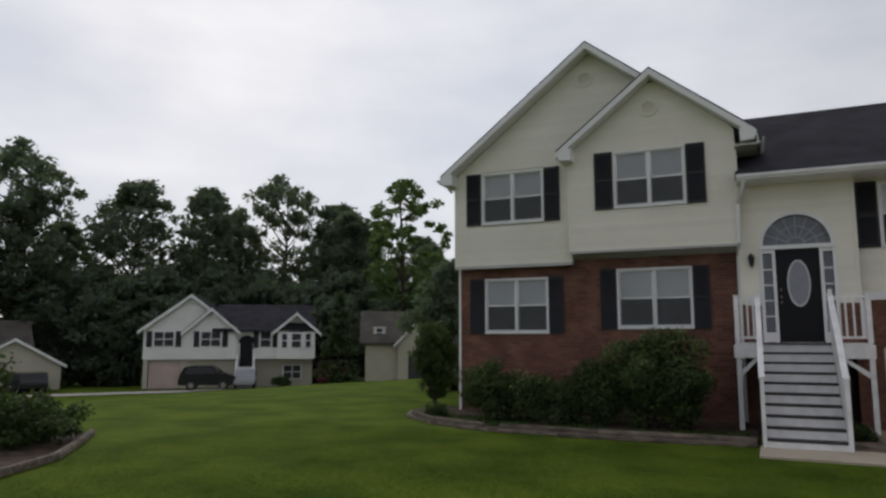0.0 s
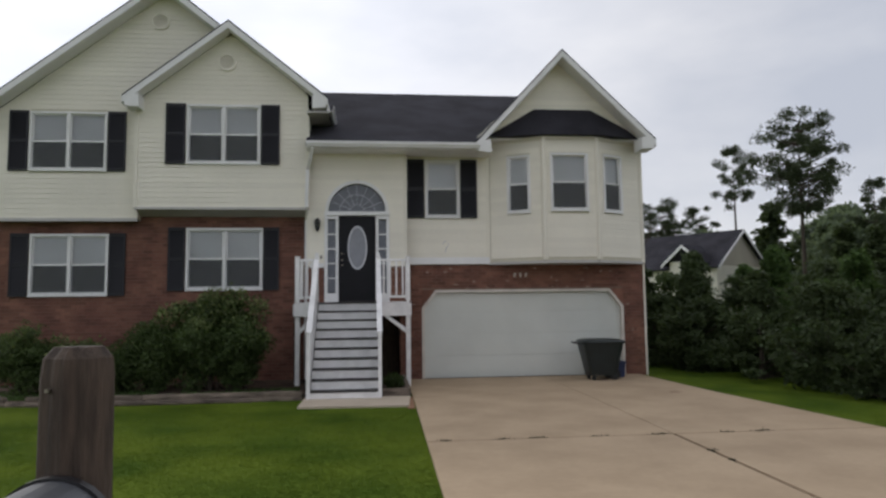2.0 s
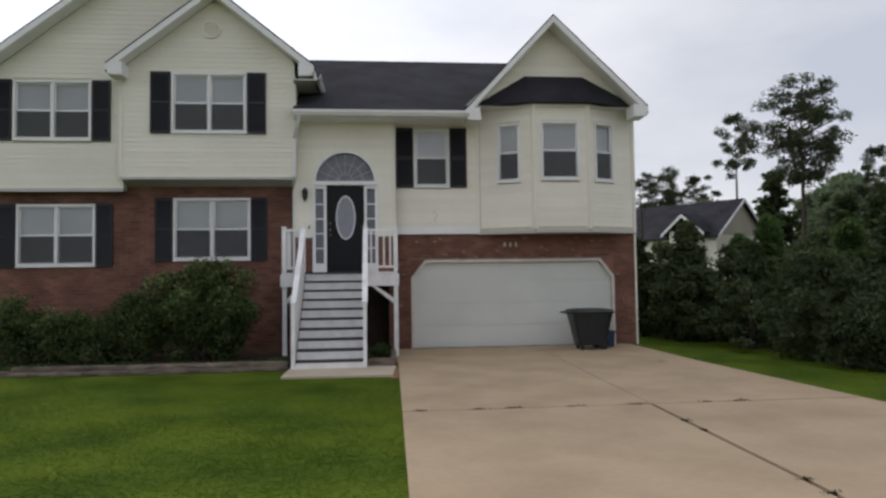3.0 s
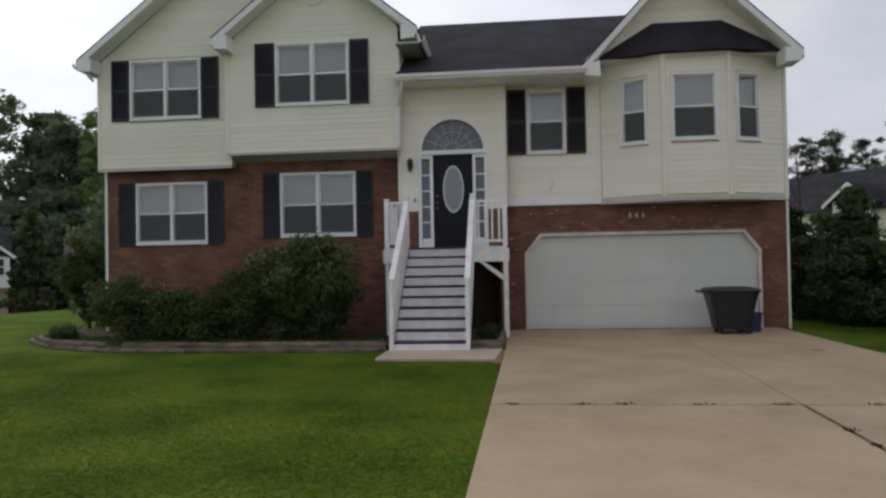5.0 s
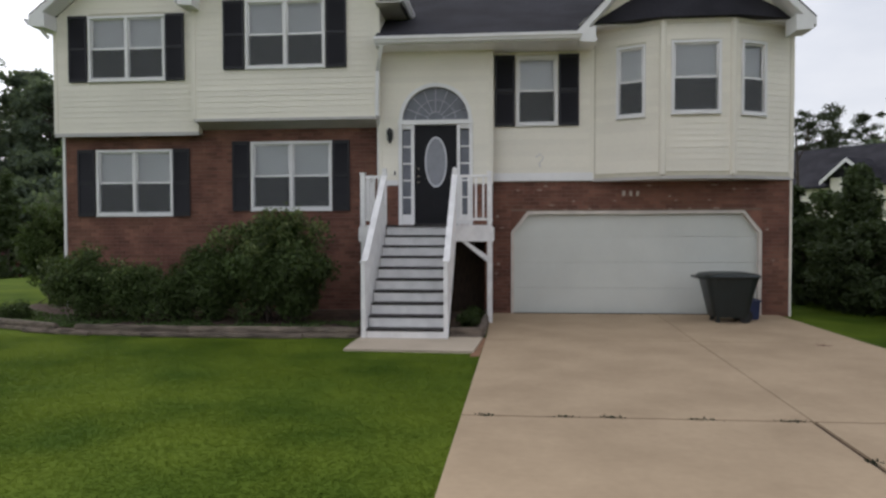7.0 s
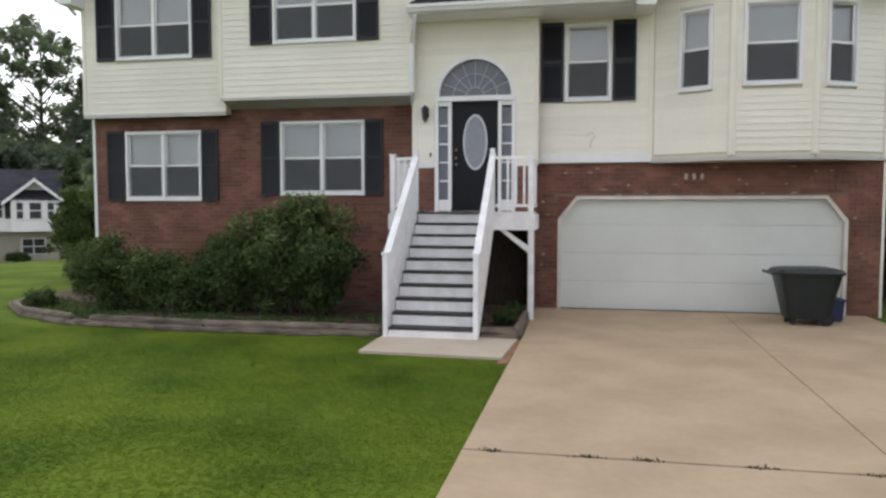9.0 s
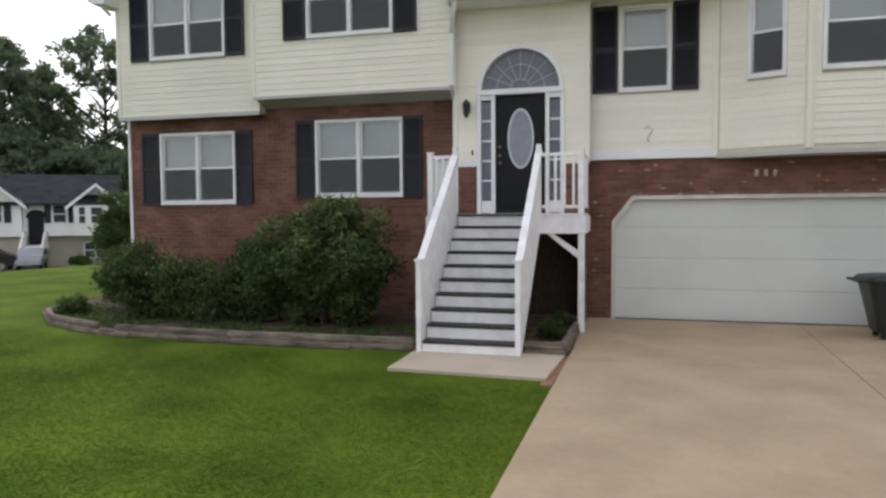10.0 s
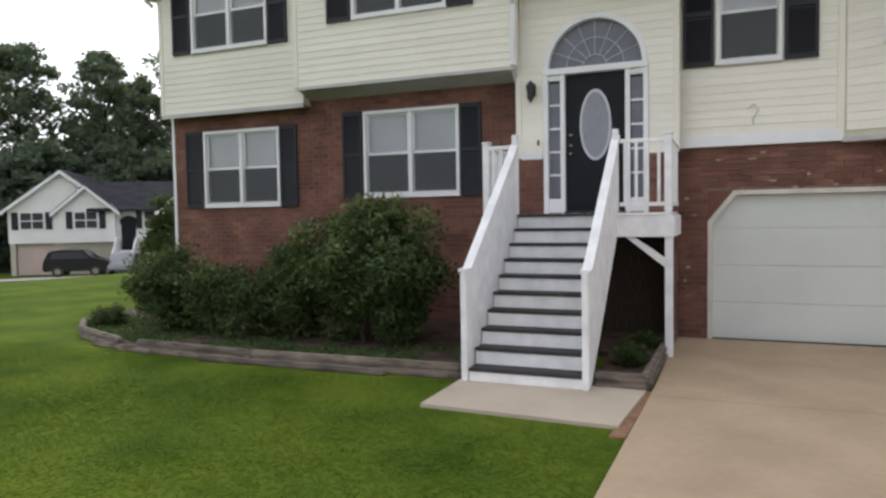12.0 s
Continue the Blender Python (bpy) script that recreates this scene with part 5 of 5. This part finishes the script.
# ---- trees ----
def tree_parts(name, h, crown_r, crown_lo, hubs_n, per, size, material, seed, pine=False, spread=0.2, cone=False):
    """A tapered trunk with limbs, and a crown of many leaves with gaps; stands at its own origin."""
    rng = np.random.default_rng(seed)
    ob = empty(name)
    bm = bmesh.new()
    r0 = 0.012 * h + 0.06
    lean = rng.normal(size=2) * 0.02 * h
    trunk = [(lean[0] * t * t, lean[1] * t * t, h * 0.93 * t - 0.3) for t in (0, 0.2, 0.45, 0.7, 1.0)]
    tube(bm, trunk, [r0, r0 * 0.8, r0 * 0.62, r0 * 0.42, r0 * 0.12], 8)
    hubs = []
    for k in range(hubs_n):
        f = rng.uniform(0, 1)
        z = h * (crown_lo + (1 - crown_lo) * f)
        env = 1.05 - f if cone else math.sin(math.pi * (0.12 + 0.80 * f)) if not pine else (0.35 + 0.65 * math.sin(math.pi * (0.1 + 0.8 * f)))
        a = rng.uniform(0, math.tau)
        rr = crown_r * env * (rng.uniform(0.15, 1.0) ** 0.6) * (1 + 0.25 * math.sin(3 * a + seed))
        p = np.array((rr * math.cos(a), rr * math.sin(a), z))
        hubs.append(p)
        if k % 3 == 0:
            zb = max(h * crown_lo * 0.9, z - rr * (0.25 if pine else 0.7))
            tube(bm, [(lean[0] * (zb / h) ** 2, lean[1] * (zb / h) ** 2, zb), tuple(p * 0.55 + np.array((0, 0, zb)) * 0.45 * np.array((0, 0, 1))), tuple(p)], [r0 * 0.3, r0 * 0.18, r0 * 0.05], 5)
    part("trunk", bm, BARK, ob)
    pts = clumps(rng, np.array(hubs), crown_r * spread, per)
    if pine:
        own = np.repeat(np.array(hubs), per, axis=0)
        pts = own + (pts - own) * np.array((1.15, 1.15, 0.9))
    piece("crown", leaf_cloud("crown", pts, size, material, seed + 1, slim=0.35 if pine else 0.6), ob)
    return ob


kinds = [
    tree_parts("tree", 18, 4.7, 0.18, 270, 58, 0.38, LEAF_TREE, 31, spread=0.15),
    tree_parts("tree", 17, 4.0, 0.22, 230, 58, 0.38, LEAF_TREE, 32, spread=0.16),
    tree_parts("tree", 19, 5.2, 0.32, 190, 60, 0.38, LEAF_TREE, 33, spread=0.13),
    tree_parts("tree", 16, 3.6, 0.28, 130, 70, 0.34, LEAF_POPLAR, 34, spread=0.13),
]
under = [
    tree_parts("tree", 9, 3.6, 0.05, 170, 75, 0.4, LEAF_TREE, 41, spread=0.2),
    tree_parts("tree", 7.5, 3.0, 0.04, 150, 75, 0.38, LEAF_TREE, 42, spread=0.21),
]
pine_a = tree_parts("pine_tree", 14, 3.0, 0.55, 120, 140, 0.23, LEAF_PINE, 51, True, 0.19)
pine_b = tree_parts("pine_tree", 14, 2.0, 0.68, 30, 150, 0.24, LEAF_PINE, 52, True, 0.22)
young = [tree_parts("tree", 3.4, 1.5, 0.03, 60, 140, 0.15, LEAF_HEDGE, 61, spread=0.28), tree_parts("tree", 4.2, 1.35, 0.03, 80, 120, 0.14, LEAF_LIGHT, 62, spread=0.2, cone=True), tree_parts("tree", 3.6, 1.25, 0.03, 75, 120, 0.14, LEAF_HEDGE, 64, spread=0.2, cone=True), tree_parts("tree", 2.8, 1.6, 0.02, 60, 140, 0.15, LEAF_HEDGE, 63, spread=0.3)]
conifer = tree_parts("conifer", 6, 1.35, 0.03, 90, 70, 0.24, LEAF_HEDGE, 53, spread=0.2, cone=True)
used = set()


def plant(ob, x, y, h, label, category, group, turn=0.0, wide=1.0):
    base_h = max(c.co.z for c in ob.children[0].data.vertices)
    s = h / base_h
    m = Matrix.Translation((x, y, ground_z(x, y) - 0.02)) @ pose(0, 0, 0, 0, 0, turn)
    if ob.name in used:
        o = copy_thing(ob, m)
    else:
        used.add(ob.name)
        o = ob
        o.matrix_basis = m
    o.scale = (s * wide, s * wide, s)
    return tagged(o, label, category, group)


wood = "tall dark green broadleaf tree in the woods"
rngt = random.Random(4)
for x, y, h, k in ((-63, 24.5, 23, 2), (-67, 19, 20.5, 0), (-58.5, 33, 20.5, 0), (-54, 38, 20, 1), (-50.8, 47, 23.5, 2), (-46, 50, 20.0, 1), (-42, 47, 18.0, 0), (-30.3, 36.8, 17.6, 3), (-66, 31, 16.5, 1),
                   (-62, 24, 17.5, 0), (-34.5, 51, 14.5, 1), (-56, 44, 19, 0), (-27, 50, 14, 0), (-20, 55, 13, 1), (-60, 5, 16, 1), (-71, 12, 17, 0), (-48, 56, 19, 2), (-39, 58, 17, 1)):
    plant(kinds[k], x, y, h, "light green tall slender tree behind the house" if k == 3 else wood, "tree", "woodland trees", rngt.uniform(0, 360), 1.0)
for x, y, h, k in ((-66, 30, 12, 0), (-57, 27, 11, 1), (-52, 30, 11, 0), (-50, 36, 11, 0), (-47, 38, 11, 1), (-44, 40, 10, 0), (-40, 42, 11, 0), (-36, 43, 10, 1), (-32, 42, 9, 0), (-28, 42, 9, 1), (-24, 44, 8.5, 0), (-18, 46, 8, 1), (-53, 27, 10, 1), (-53, 33, 10.5, 0),
                   (-55, 30, 10, 0), (-61, 9, 10, 1), (-58, 9, 9, 0), (-42.5, 39, 9.5, 0), (-38, 37, 8, 1), (-33.8, 32, 7.4, 1), (-31, 35, 7, 0), (-63, 4, 9, 0)):
    plant(under[k], x, y, h, "dense dark understorey tree at the wood's edge", "tree", "understorey trees", rngt.uniform(0, 360), 1.05)
plant(conifer, -26.4, 20.6, 5.8, "dark cone-shaped conifer between the far houses", "conifer", "", 10, 1.0)
# small tree by the house's far corner
plant(under[1], -13.0, 7.5, 5.2, "dark green small tree beyond the house corner", "tree", "", 40, 0.8)
# right-hand side: pines, woods and the overgrown hedge
plant(pine_a, 21.0, 17.2, 11.9, "tall pine with a flat layered crown and bare trunk", "pine tree", "pines", 20, 0.86)
plant(pine_b, 23.2, 27.7, 12.6, "tall thin pine with a small crown", "pine tree", "pines", 80, 0.8)
plant(pine_b, 29, 19, 9.6, "tall thin pine with a small crown", "pine tree", "pines", 190, 1.1)
plant(pine_a, 20.2, 33, 9.8, "tall pine with a flat layered crown and bare trunk", "pine tree", "pines", 130, 0.9)
for x, y, h, k in ((19, 30, 8.4, 0), (21.5, 28.5, 9.2, 1), (29, 25, 10, 0), (26, 20.8, 8.6, 1), (27, 17, 9.4, 0), (24.5, 13, 9.0, 1), (22.5, 9.5, 8.2, 0), (21, 6, 7.4, 1), (19.5, 2.5, 6.0, 0), (18.5, -1, 5.6, 1), (28, 22, 8.6, 0), (27, 9, 7.6, 1), (17, 34, 8, 0), (13, 38, 7.6, 1), (18.5, -5, 5.5, 0), (33, 31, 12, 1), (35.5, 27.5, 12, 0), (30, 21, 10.5, 1)):
    plant(under[k], x, y, h * 0.78, "dense dark understorey tree at the wood's edge", "tree", "understorey trees", rngt.uniform(0, 360), 1.0)
for i, (x, y, h, k) in enumerate(((8.4, 3.2, 2.9, 0), (9.0, 5.5, 3.4, 2), (8.5, 0.6, 1.9, 3), (10.2, 2.2, 3.3, 0), (8.8, -1.6, 2.6, 2), (10.6, -0.6, 3.2, 1), (8.9, -3.8, 2.5, 0), (10.6, -3.2, 3.2, 2), (8.9, -5.8, 2.2, 2), (10.4, -5.8, 3.0, 1), (9.0, -7.9, 2.2, 0), (11, -8.2, 2.9, 2), (9.2, -10.2, 2.2, 2), (11.4, 4.4, 3.8, 1), (12.6, 1.4, 3.6, 0), (12.8, -3, 3.6, 1), (9.2, 7.5, 3.0, 2), (10.8, 8.5, 3.6, 0), (14.6, 3.4, 3.8, 2), (17.5, 8.5, 3.4, 1))):
    plant(young[k], x - (1.4 if x < 9.3 else 0.9), y, min(h * (0.72 + 0.3 * ((i * 7) % 5) / 4), 3.05), "overgrown dark green bush along the lot line", "bush", "lot line bushes", rngt.uniform(0, 360), 1.15)
for i in range(9):
    plant(young[3], 7.75 + 0.18 * math.sin(i * 2.3), 1.6 - 1.35 * i, 1.15 + 0.25 * math.sin(i * 1.7), "low dark green bush at the foot of the lot line growth", "bush", "lot line bushes", 47 * i, 1.25)
for x, y, h, k in ((7.3, 1.4, 2.9, 2), (8.0, 2.6, 3.2, 2), (8.6, 4.0, 3.4, 2), (9.3, 0.8, 3.3, 1), (10.4, -0.9, 3.0, 1), (9.2, -2.4, 2.9, 1), (8.9, -4.4, 2.5, 1)):
    plant(young[k], x, y, h, "young pointed evergreen among the lot line bushes", "evergreen", "young evergreens", rngt.uniform(0, 360), 0.95)
for x, y, h in ((24.2, 18.4, 8.6), (26.8, 23.5, 9.6), (19.0, 9.4, 7.0), (20.4, 13.5, 6.6), (17.8, 6.0, 5.6), (22.4, 29.4, 9.6), (19.4, 27, 8.6), (27.4, 30.4, 9.2), (31.2, 31.5, 7.6)):
    plant(conifer, x, y, h * 0.7 if y < 29.5 else h, "dark ragged conifer at the edge of the woods", "conifer", "wood edge conifers", rngt.uniform(0, 360), 1.3)
dead = empty("bare_tree", 12.4, 17.0, ground_z(12.4, 17.0))
bm = bmesh.new()
tube(bm, [(0, 0, -0.2), (0.05, 0, 2.0), (0.0, 0.05, 4.2), (-0.1, 0.05, 6.2)], [0.1, 0.08, 0.055, 0.015], 7)
part("trunk", bm, BARK, dead)
for pts in ([(0.0, 0.05, 4.6), (0.3, 0.1, 5.2), (0.75, 0.1, 5.9)], [(0.02, 0.05, 3.7), (-0.3, 0.0, 4.4), (-0.45, 0.0, 4.9)], [(0.3, 0.1, 5.2), (0.42, 0.1, 5.7), (0.4, 0.1, 6.1)]):
    bm = bmesh.new()
    tube(bm, pts, [0.035, 0.022, 0.008], 5)
    part("limb", bm, BARK, dead)
tagged(dead, "thin bare grey forked tree beyond the house corner", "dead tree")
plant(pine_b, 19.6, 10.2, 7.0, "tall thin pine with a small crown", "pine tree", "pines", 250, 0.9)
plant(pine_b, 21.6, 29.8, 8.8, "tall thin pine with a small crown", "pine tree", "pines", 310, 1.1)


# ---- neighbouring houses ----
def far_house(name, x, y, turn, z, label):
    ob = empty(name, x, y, z)
    ob.rotation_euler = (0, 0, radians(turn))
    return tagged(ob, label, "house")


def hpart(name, ob, m, boxes=(), prisms=(), label=""):
    bm = bmesh.new()
    for q in boxes:
        box(bm, *q)
    for o, p in prisms:
        prism(bm, o, p)
    return part(name, bm, m, ob, label)


def roof_of(ob, x0, x1, y0, y1, ze, zr, m, along="y"):
    if along == "y":
        c = (x0 + x1) / 2
        for s in ((x0 - 0.3, c), (x1 + 0.3, c)):
            d = (zr - ze) * 0.3 / (c - x0)
            hpart("roof", ob, m, prisms=[([(s[0], y0 - 0.3, ze - d), (s[1], y0 - 0.3, zr), (s[1], y1, zr), (s[0], y1, ze - d)], (0, 0, 0.12))])
            hpart("rake_board", ob, WHITE, prisms=[([(s[0], y0 - 0.32, ze - d - 0.12), (s[1], y0 - 0.32, zr - 0.12), (s[1], y0 - 0.32, zr + 0.08), (s[0], y0 - 0.32, ze - d + 0.08)], (0, 0.03, 0))])
    else:
        c = (y0 + y1) / 2
        for s in ((y0 - 0.3, c), (y1 + 0.3, c)):
            d = (zr - ze) * 0.3 / (c - y0)
            hpart("roof", ob, m, prisms=[([(x0, s[0], ze - d), (x1, s[0], ze - d), (x1, s[1], zr), (x0, s[1], zr)], (0, 0, 0.12))])


def far_window(ob, x0, x1, z0, z1, y, shutters=True):
    w = hpart("window", ob, WHITE, [(x0 - 0.06, x1 + 0.06, y - 0.04, y + 0.02, z0 - 0.06, z1 + 0.06)])
    n = 2 if x1 - x0 > 0.9 else 1
    for i in range(n):
        a, b = x0 + i * (x1 - x0) / n + 0.03, x0 + (i + 1) * (x1 - x0) / n - 0.03
        for c, d in ((z0, (z0 + z1) / 2 - 0.03), ((z0 + z1) / 2 + 0.03, z1)):
            hpart("pane", w, DARK_ROOM, [(a, b, y - 0.05, y - 0.035, c, d)])
    if shutters:
        for a in (x0 - 0.42, x1 + 0.1):
            hpart("shutter", ob, SHUTTER, [(a, a + 0.32, y - 0.05, y, z0 - 0.05, z1 + 0.05)])


# white split-level across the lawn
nb = far_house("house", -43.43, 20.79, 37.3, -1.76, "white split-level house with dark roof across the lawn")
nb.scale = (1.21, 1.21, 1.21)
hpart("wall", nb, PALE_SIDING, [(0, 10.2, 0, 8, 1.75, 3.6)], [([(0, 0, 3.6), (5.4, 0, 3.6), (2.75, 0, 5.6)], (0, 0.2, 0))], "white siding wall")
hpart("lower_wall", nb, BEIGE, [(0.05, 0.3, 0.05, 7.9, 0, 1.75), (2.2, 6.2, 0.05, 7.9, 0, 1.75), (6.2, 10.1, 0.5, 7.9, 0, 1.75), (0.3, 2.2, 0.3, 7.9, 0, 1.75)], label="beige brick lower wall")
hpart("garage_door", nb, PINK, [(0.35, 2.15, 0.2, 0.29, 0, 1.5)], label="pale pinkish garage door")
hpart("gable_wall", nb, PALE_SIDING, [(2.5, 5.4, -0.3, 0.0, 1.75, 3.5)], [([(2.5, -0.3, 3.5), (5.4, -0.3, 3.5), (3.95, -0.3, 4.75)], (0, 0.3, 0))])
roof_of(nb, 0, 5.4, 0, 8, 3.62, 5.65, SHINGLE)
roof_of(nb, 2.5, 5.4, -0.3, 3, 3.55, 4.8, SHINGLE)
roof_of(nb, 4.0, 10.3, -0.2, 7.0, 3.55, 5.15, SHINGLE, "x")
hpart("bay", nb, PALE_SIDING, [(7.9, 10.2, -0.5, 0, 1.75, 3.5)], [([(7.9, -0.1, 3.5), (10.2, -0.1, 3.5), (9.05, -0.1, 4.5)], (0, 0.2, 0))])
roof_of(nb, 7.8, 10.3, -0.35, 3, 3.5, 4.55, SHINGLE)
hpart("bay_roof", nb, SHINGLE, prisms=[([(8.0, -0.62, 3.5), (10.1, -0.62, 3.5), (9.6, -0.12, 4.0), (8.5, -0.12, 4.0)], (0, 0.1, 0.02))])
far_window(nb, 0.6, 1.75, 2.55, 3.4, 0.0)
far_window(nb, 3.35, 4.5, 2.55, 3.4, -0.3)
far_window(nb, 6.85, 7.5, 2.5, 3.4, 0.0)
for a, b in ((8.15, 8.5), (8.75, 9.35), (9.6, 9.95)):
    far_window(nb, a, b, 2.45, 3.3, -0.5, False)
far_window(nb, 8.3, 9.4, 0.5, 1.3, 0.5, False)
hpart("front_door", nb, DOOR, [(5.65, 6.4, -0.06, 0.02, 1.3, 3.0)], [([(5.55 + 0.5 + 0.5 * math.cos(a), -0.05, 2.75 + 0.45 * math.sin(a)) for a in np.linspace(0, math.pi, 11)], (0, 0.05, 0))], "dark arched front door")
hpart("porch_deck", nb, WHITE_WORN, [(5.5, 6.6, -1.1, 0, 1.1, 1.25)])
for i in range(6):
    hpart("front_step", nb, WHITE_WORN, [(5.6, 6.5, -1.1 - 0.28 * (i + 1), -1.1 - 0.28 * i, 0, 1.1 - 0.18 * i)])
for a in (5.52, 6.52):
    hpart("side_panel", nb, WHITE_WORN, prisms=[([(a, -1.0, 1.1), (a, -1.0, 2.0), (a, -2.8, 0.9), (a, -2.8, 0.0)], (0.06, 0, 0))])
    hpart("rail", nb, WHITE_WORN, [(a, a + 0.05, -0.9, 0, 1.25, 2.0)])

# beige house further along
lh = far_house("house", -51.5, 16.7, 60.6, -1.87, "beige house with a brown roof and garage wing")
lh.scale = (1.09, 1.09, 1.09)
hpart("wall", lh, BEIGE, [(-2.9, 2.75, 0, 6, 0, 1.75)], [([(-2.9, 0, 1.75), (2.75, 0, 1.75), (-0.1, 0, 3.35)], (0, 0.2, 0))], "beige siding wall")
roof_of(lh, -2.9, 2.75, 0, 6, 1.75, 3.4, BROWN_ROOF)
hpart("garage_opening", lh, DARK_ROOM, [(-0.6, 1.7, -0.03, 0.1, 0, 0.9)], [([(0.55 + 1.15 * math.cos(a), -0.03, 0.9 + 0.3 * math.sin(a)) for a in np.linspace(0, math.pi, 9)], (0, 0.1, 0))], "dark arched garage opening")
hpart("upper_wing", lh, BEIGE, [(-9, 1.2, 5, 11, 0, 2.8)])
roof_of(lh, -9.5, 1.5, 4.2, 11, 2.8, 4.7, BROWN_ROOF, "x")
# small beige house behind the conifer
h3 = far_house("house", -26.9, 24.6, 30, -1.02, "beige house with a gabled front half hidden by trees")
hpart("wall", h3, BEIGE, [(0, 6, 0, 6, 0, 2.7)], label="beige siding wall")
hpart("gable_wall", h3, BEIGE, [(2.2, 5.6, -0.5, 0, 0, 2.7)], [([(2.2, -0.5, 2.7), (5.6, -0.5, 2.7), (3.9, -0.5, 4.4)], (0, 0.5, 0))])
roof_of(h3, 2.2, 5.6, -0.5, 4, 2.7, 4.5, BROWN_ROOF)
roof_of(h3, -0.4, 6.4, 0, 6, 2.7, 4.75, BROWN_ROOF, "x")
hpart("porch_opening", h3, DARK_ROOM, [(2.9, 5.0, -0.53, -0.4, 0, 1.9)])
hpart("dormer", h3, BEIGE, [(0.5, 1.4, 0.6, 2.0, 2.9, 3.7)])
far_window(h3, 0.7, 1.2, 3.0, 3.6, 0.6, False)
# pale house beyond the bushes
rh = far_house("house", 18.0, 23.6, -55.3, 0.45, "pale sided house with a dark roof beyond the bushes")
hpart("wall", rh, SIDING, [(-8, 1.6, 0, 6, -0.95, 3.6)], label="white siding wall")
hpart("gable_wall", rh, BEIGE, prisms=[([(1.45, 0, 3.6), (1.45, 6, 3.6), (1.45, 3.0, 5.65)], (0.15, 0, 0))])
roof_of(rh, -8.3, 1.85, 0, 6, 3.6, 5.75, SHINGLE, "x")
for a, b in ((-0.3, 3.0), (6.3, 3.0)):
    hpart("rake_board", rh, WHITE, prisms=[([(1.86, a, 3.32), (1.86, b, 5.68), (1.86, b, 5.86), (1.86, a, 3.5)], (0.04, 0, 0))])
hpart("dormer", rh, SIDING, [(-1.2, 0.8, -0.4, 2, 2.2, 3.9)])
hpart("dormer_gable", rh, SHINGLE, prisms=[([(-1.2, -0.4, 3.9), (0.8, -0.4, 3.9), (-0.2, -0.4, 4.7)], (0, 0.2, 0))])
roof_of(rh, -1.3, 0.9, -0.4, 2.5, 3.9, 4.8, SHINGLE)

# pale road before the far houses
bm = bmesh.new()
d = Vector((0.75, 0.66, 0))
nn = Vector((0.66, -0.75, 0))
c0 = Vector((-37.3, 18.4, 0))
a_pts = [c0 + d * s + nn * 1.6 for s in range(-26, 24, 2)]
b_pts = [c0 + d * s - nn * 1.8 for s in range(-26, 24, 2)]
va = [bm.verts.new((p.x, p.y, ground_z(p.x, p.y) + 0.05)) for p in a_pts]
vb = [bm.verts.new((p.x, p.y, ground_z(p.x, p.y) + 0.05)) for p in b_pts]
for i in range(len(va) - 1):
    bm.faces.new((va[i], va[i + 1], vb[i + 1], vb[i]))
tagged(part("road", bm, ROAD), "pale concrete road beyond the lawn", "road", kind="structure")


# ---- parked cars ----
def car(x, y, turn, ln, wide, high, label, paint):
    ob = empty("car", x, y, ground_z(x, y) + 0.05)
    ob.rotation_euler = (0, 0, radians(turn))
    tagged(ob, label, "car")
    h = ln / 2
    side = [(-h, 0.35), (-h, 0.85 * high * 0.62), (-h + 0.15, high * 0.62), (-h + 0.35, high * 0.95), (-h + 0.8, high), (h * 0.2, high), (h * 0.45, high * 0.66), (h - 0.15, high * 0.58), (h, high * 0.45), (h, 0.32)]
    bm = bmesh.new()
    prism(bm, [(a, -wide / 2, b) for a, b in side], (0, wide, 0))
    bmesh.ops.bevel(bm, geom=bm.edges[:], offset=0.06, segments=2, affect="EDGES")
    part("body", bm, paint, ob)
    for s in (-1, 1):
        bm = bmesh.new()
        prism(bm, [(a, s * (wide / 2 + 0.004), b) for a, b in ((-h + 0.45, high * 0.68), (-h + 0.6, high * 0.92), (h * 0.17, high * 0.92), (h * 0.36, high * 0.68))], (0, s * 0.01, 0))
        part("side_window", bm, DARK_ROOM, ob)
    for a in (-h + 0.85, h - 0.85):
        for s in (-1, 1):
            bm = bmesh.new()
            tube(bm, [(a, s * wide / 2 - s * 0.2, 0.33), (a, s * wide / 2 + s * 0.01, 0.33)], [0.33, 0.33], 16)
            wheel = part("wheel", bm, RUBBER, ob)
            bm = bmesh.new()
            tube(bm, [(a, s * wide / 2, 0.33), (a, s * wide / 2 + s * 0.02, 0.33)], [0.19, 0.17], 12)
            part("rim", bm, STEEL, wheel)
    return ob


car(-37.3, 21.0, 37, 3.8, 1.75, 1.65, "black sport utility car parked before the white house", CAR_PAINT)
car(-35.7, 22.9, -53, 3.0, 1.4, 1.3, "silver four-wheel-drive car parked beside the house steps", SILVER)
car(-49.9, 16.9, 150.6, 4.0, 1.7, 1.4, "dark car parked at the beige house's garage", CAR_PAINT)
shrub("shrub", -30.6, 26.2, ground_z(-30.6, 26.2), 1.2, 1.2, 1.7, 71, 1500, 0.16, LEAF_RED, "dark red leaved shrub beside the white house")
shrub("shrub", -35.0, 26.0, ground_z(-35.0, 26.0), 0.8, 0.5, 0.8, 72, 900, 0.14, LEAF_BUSH, "low green shrub by the white house's wall")
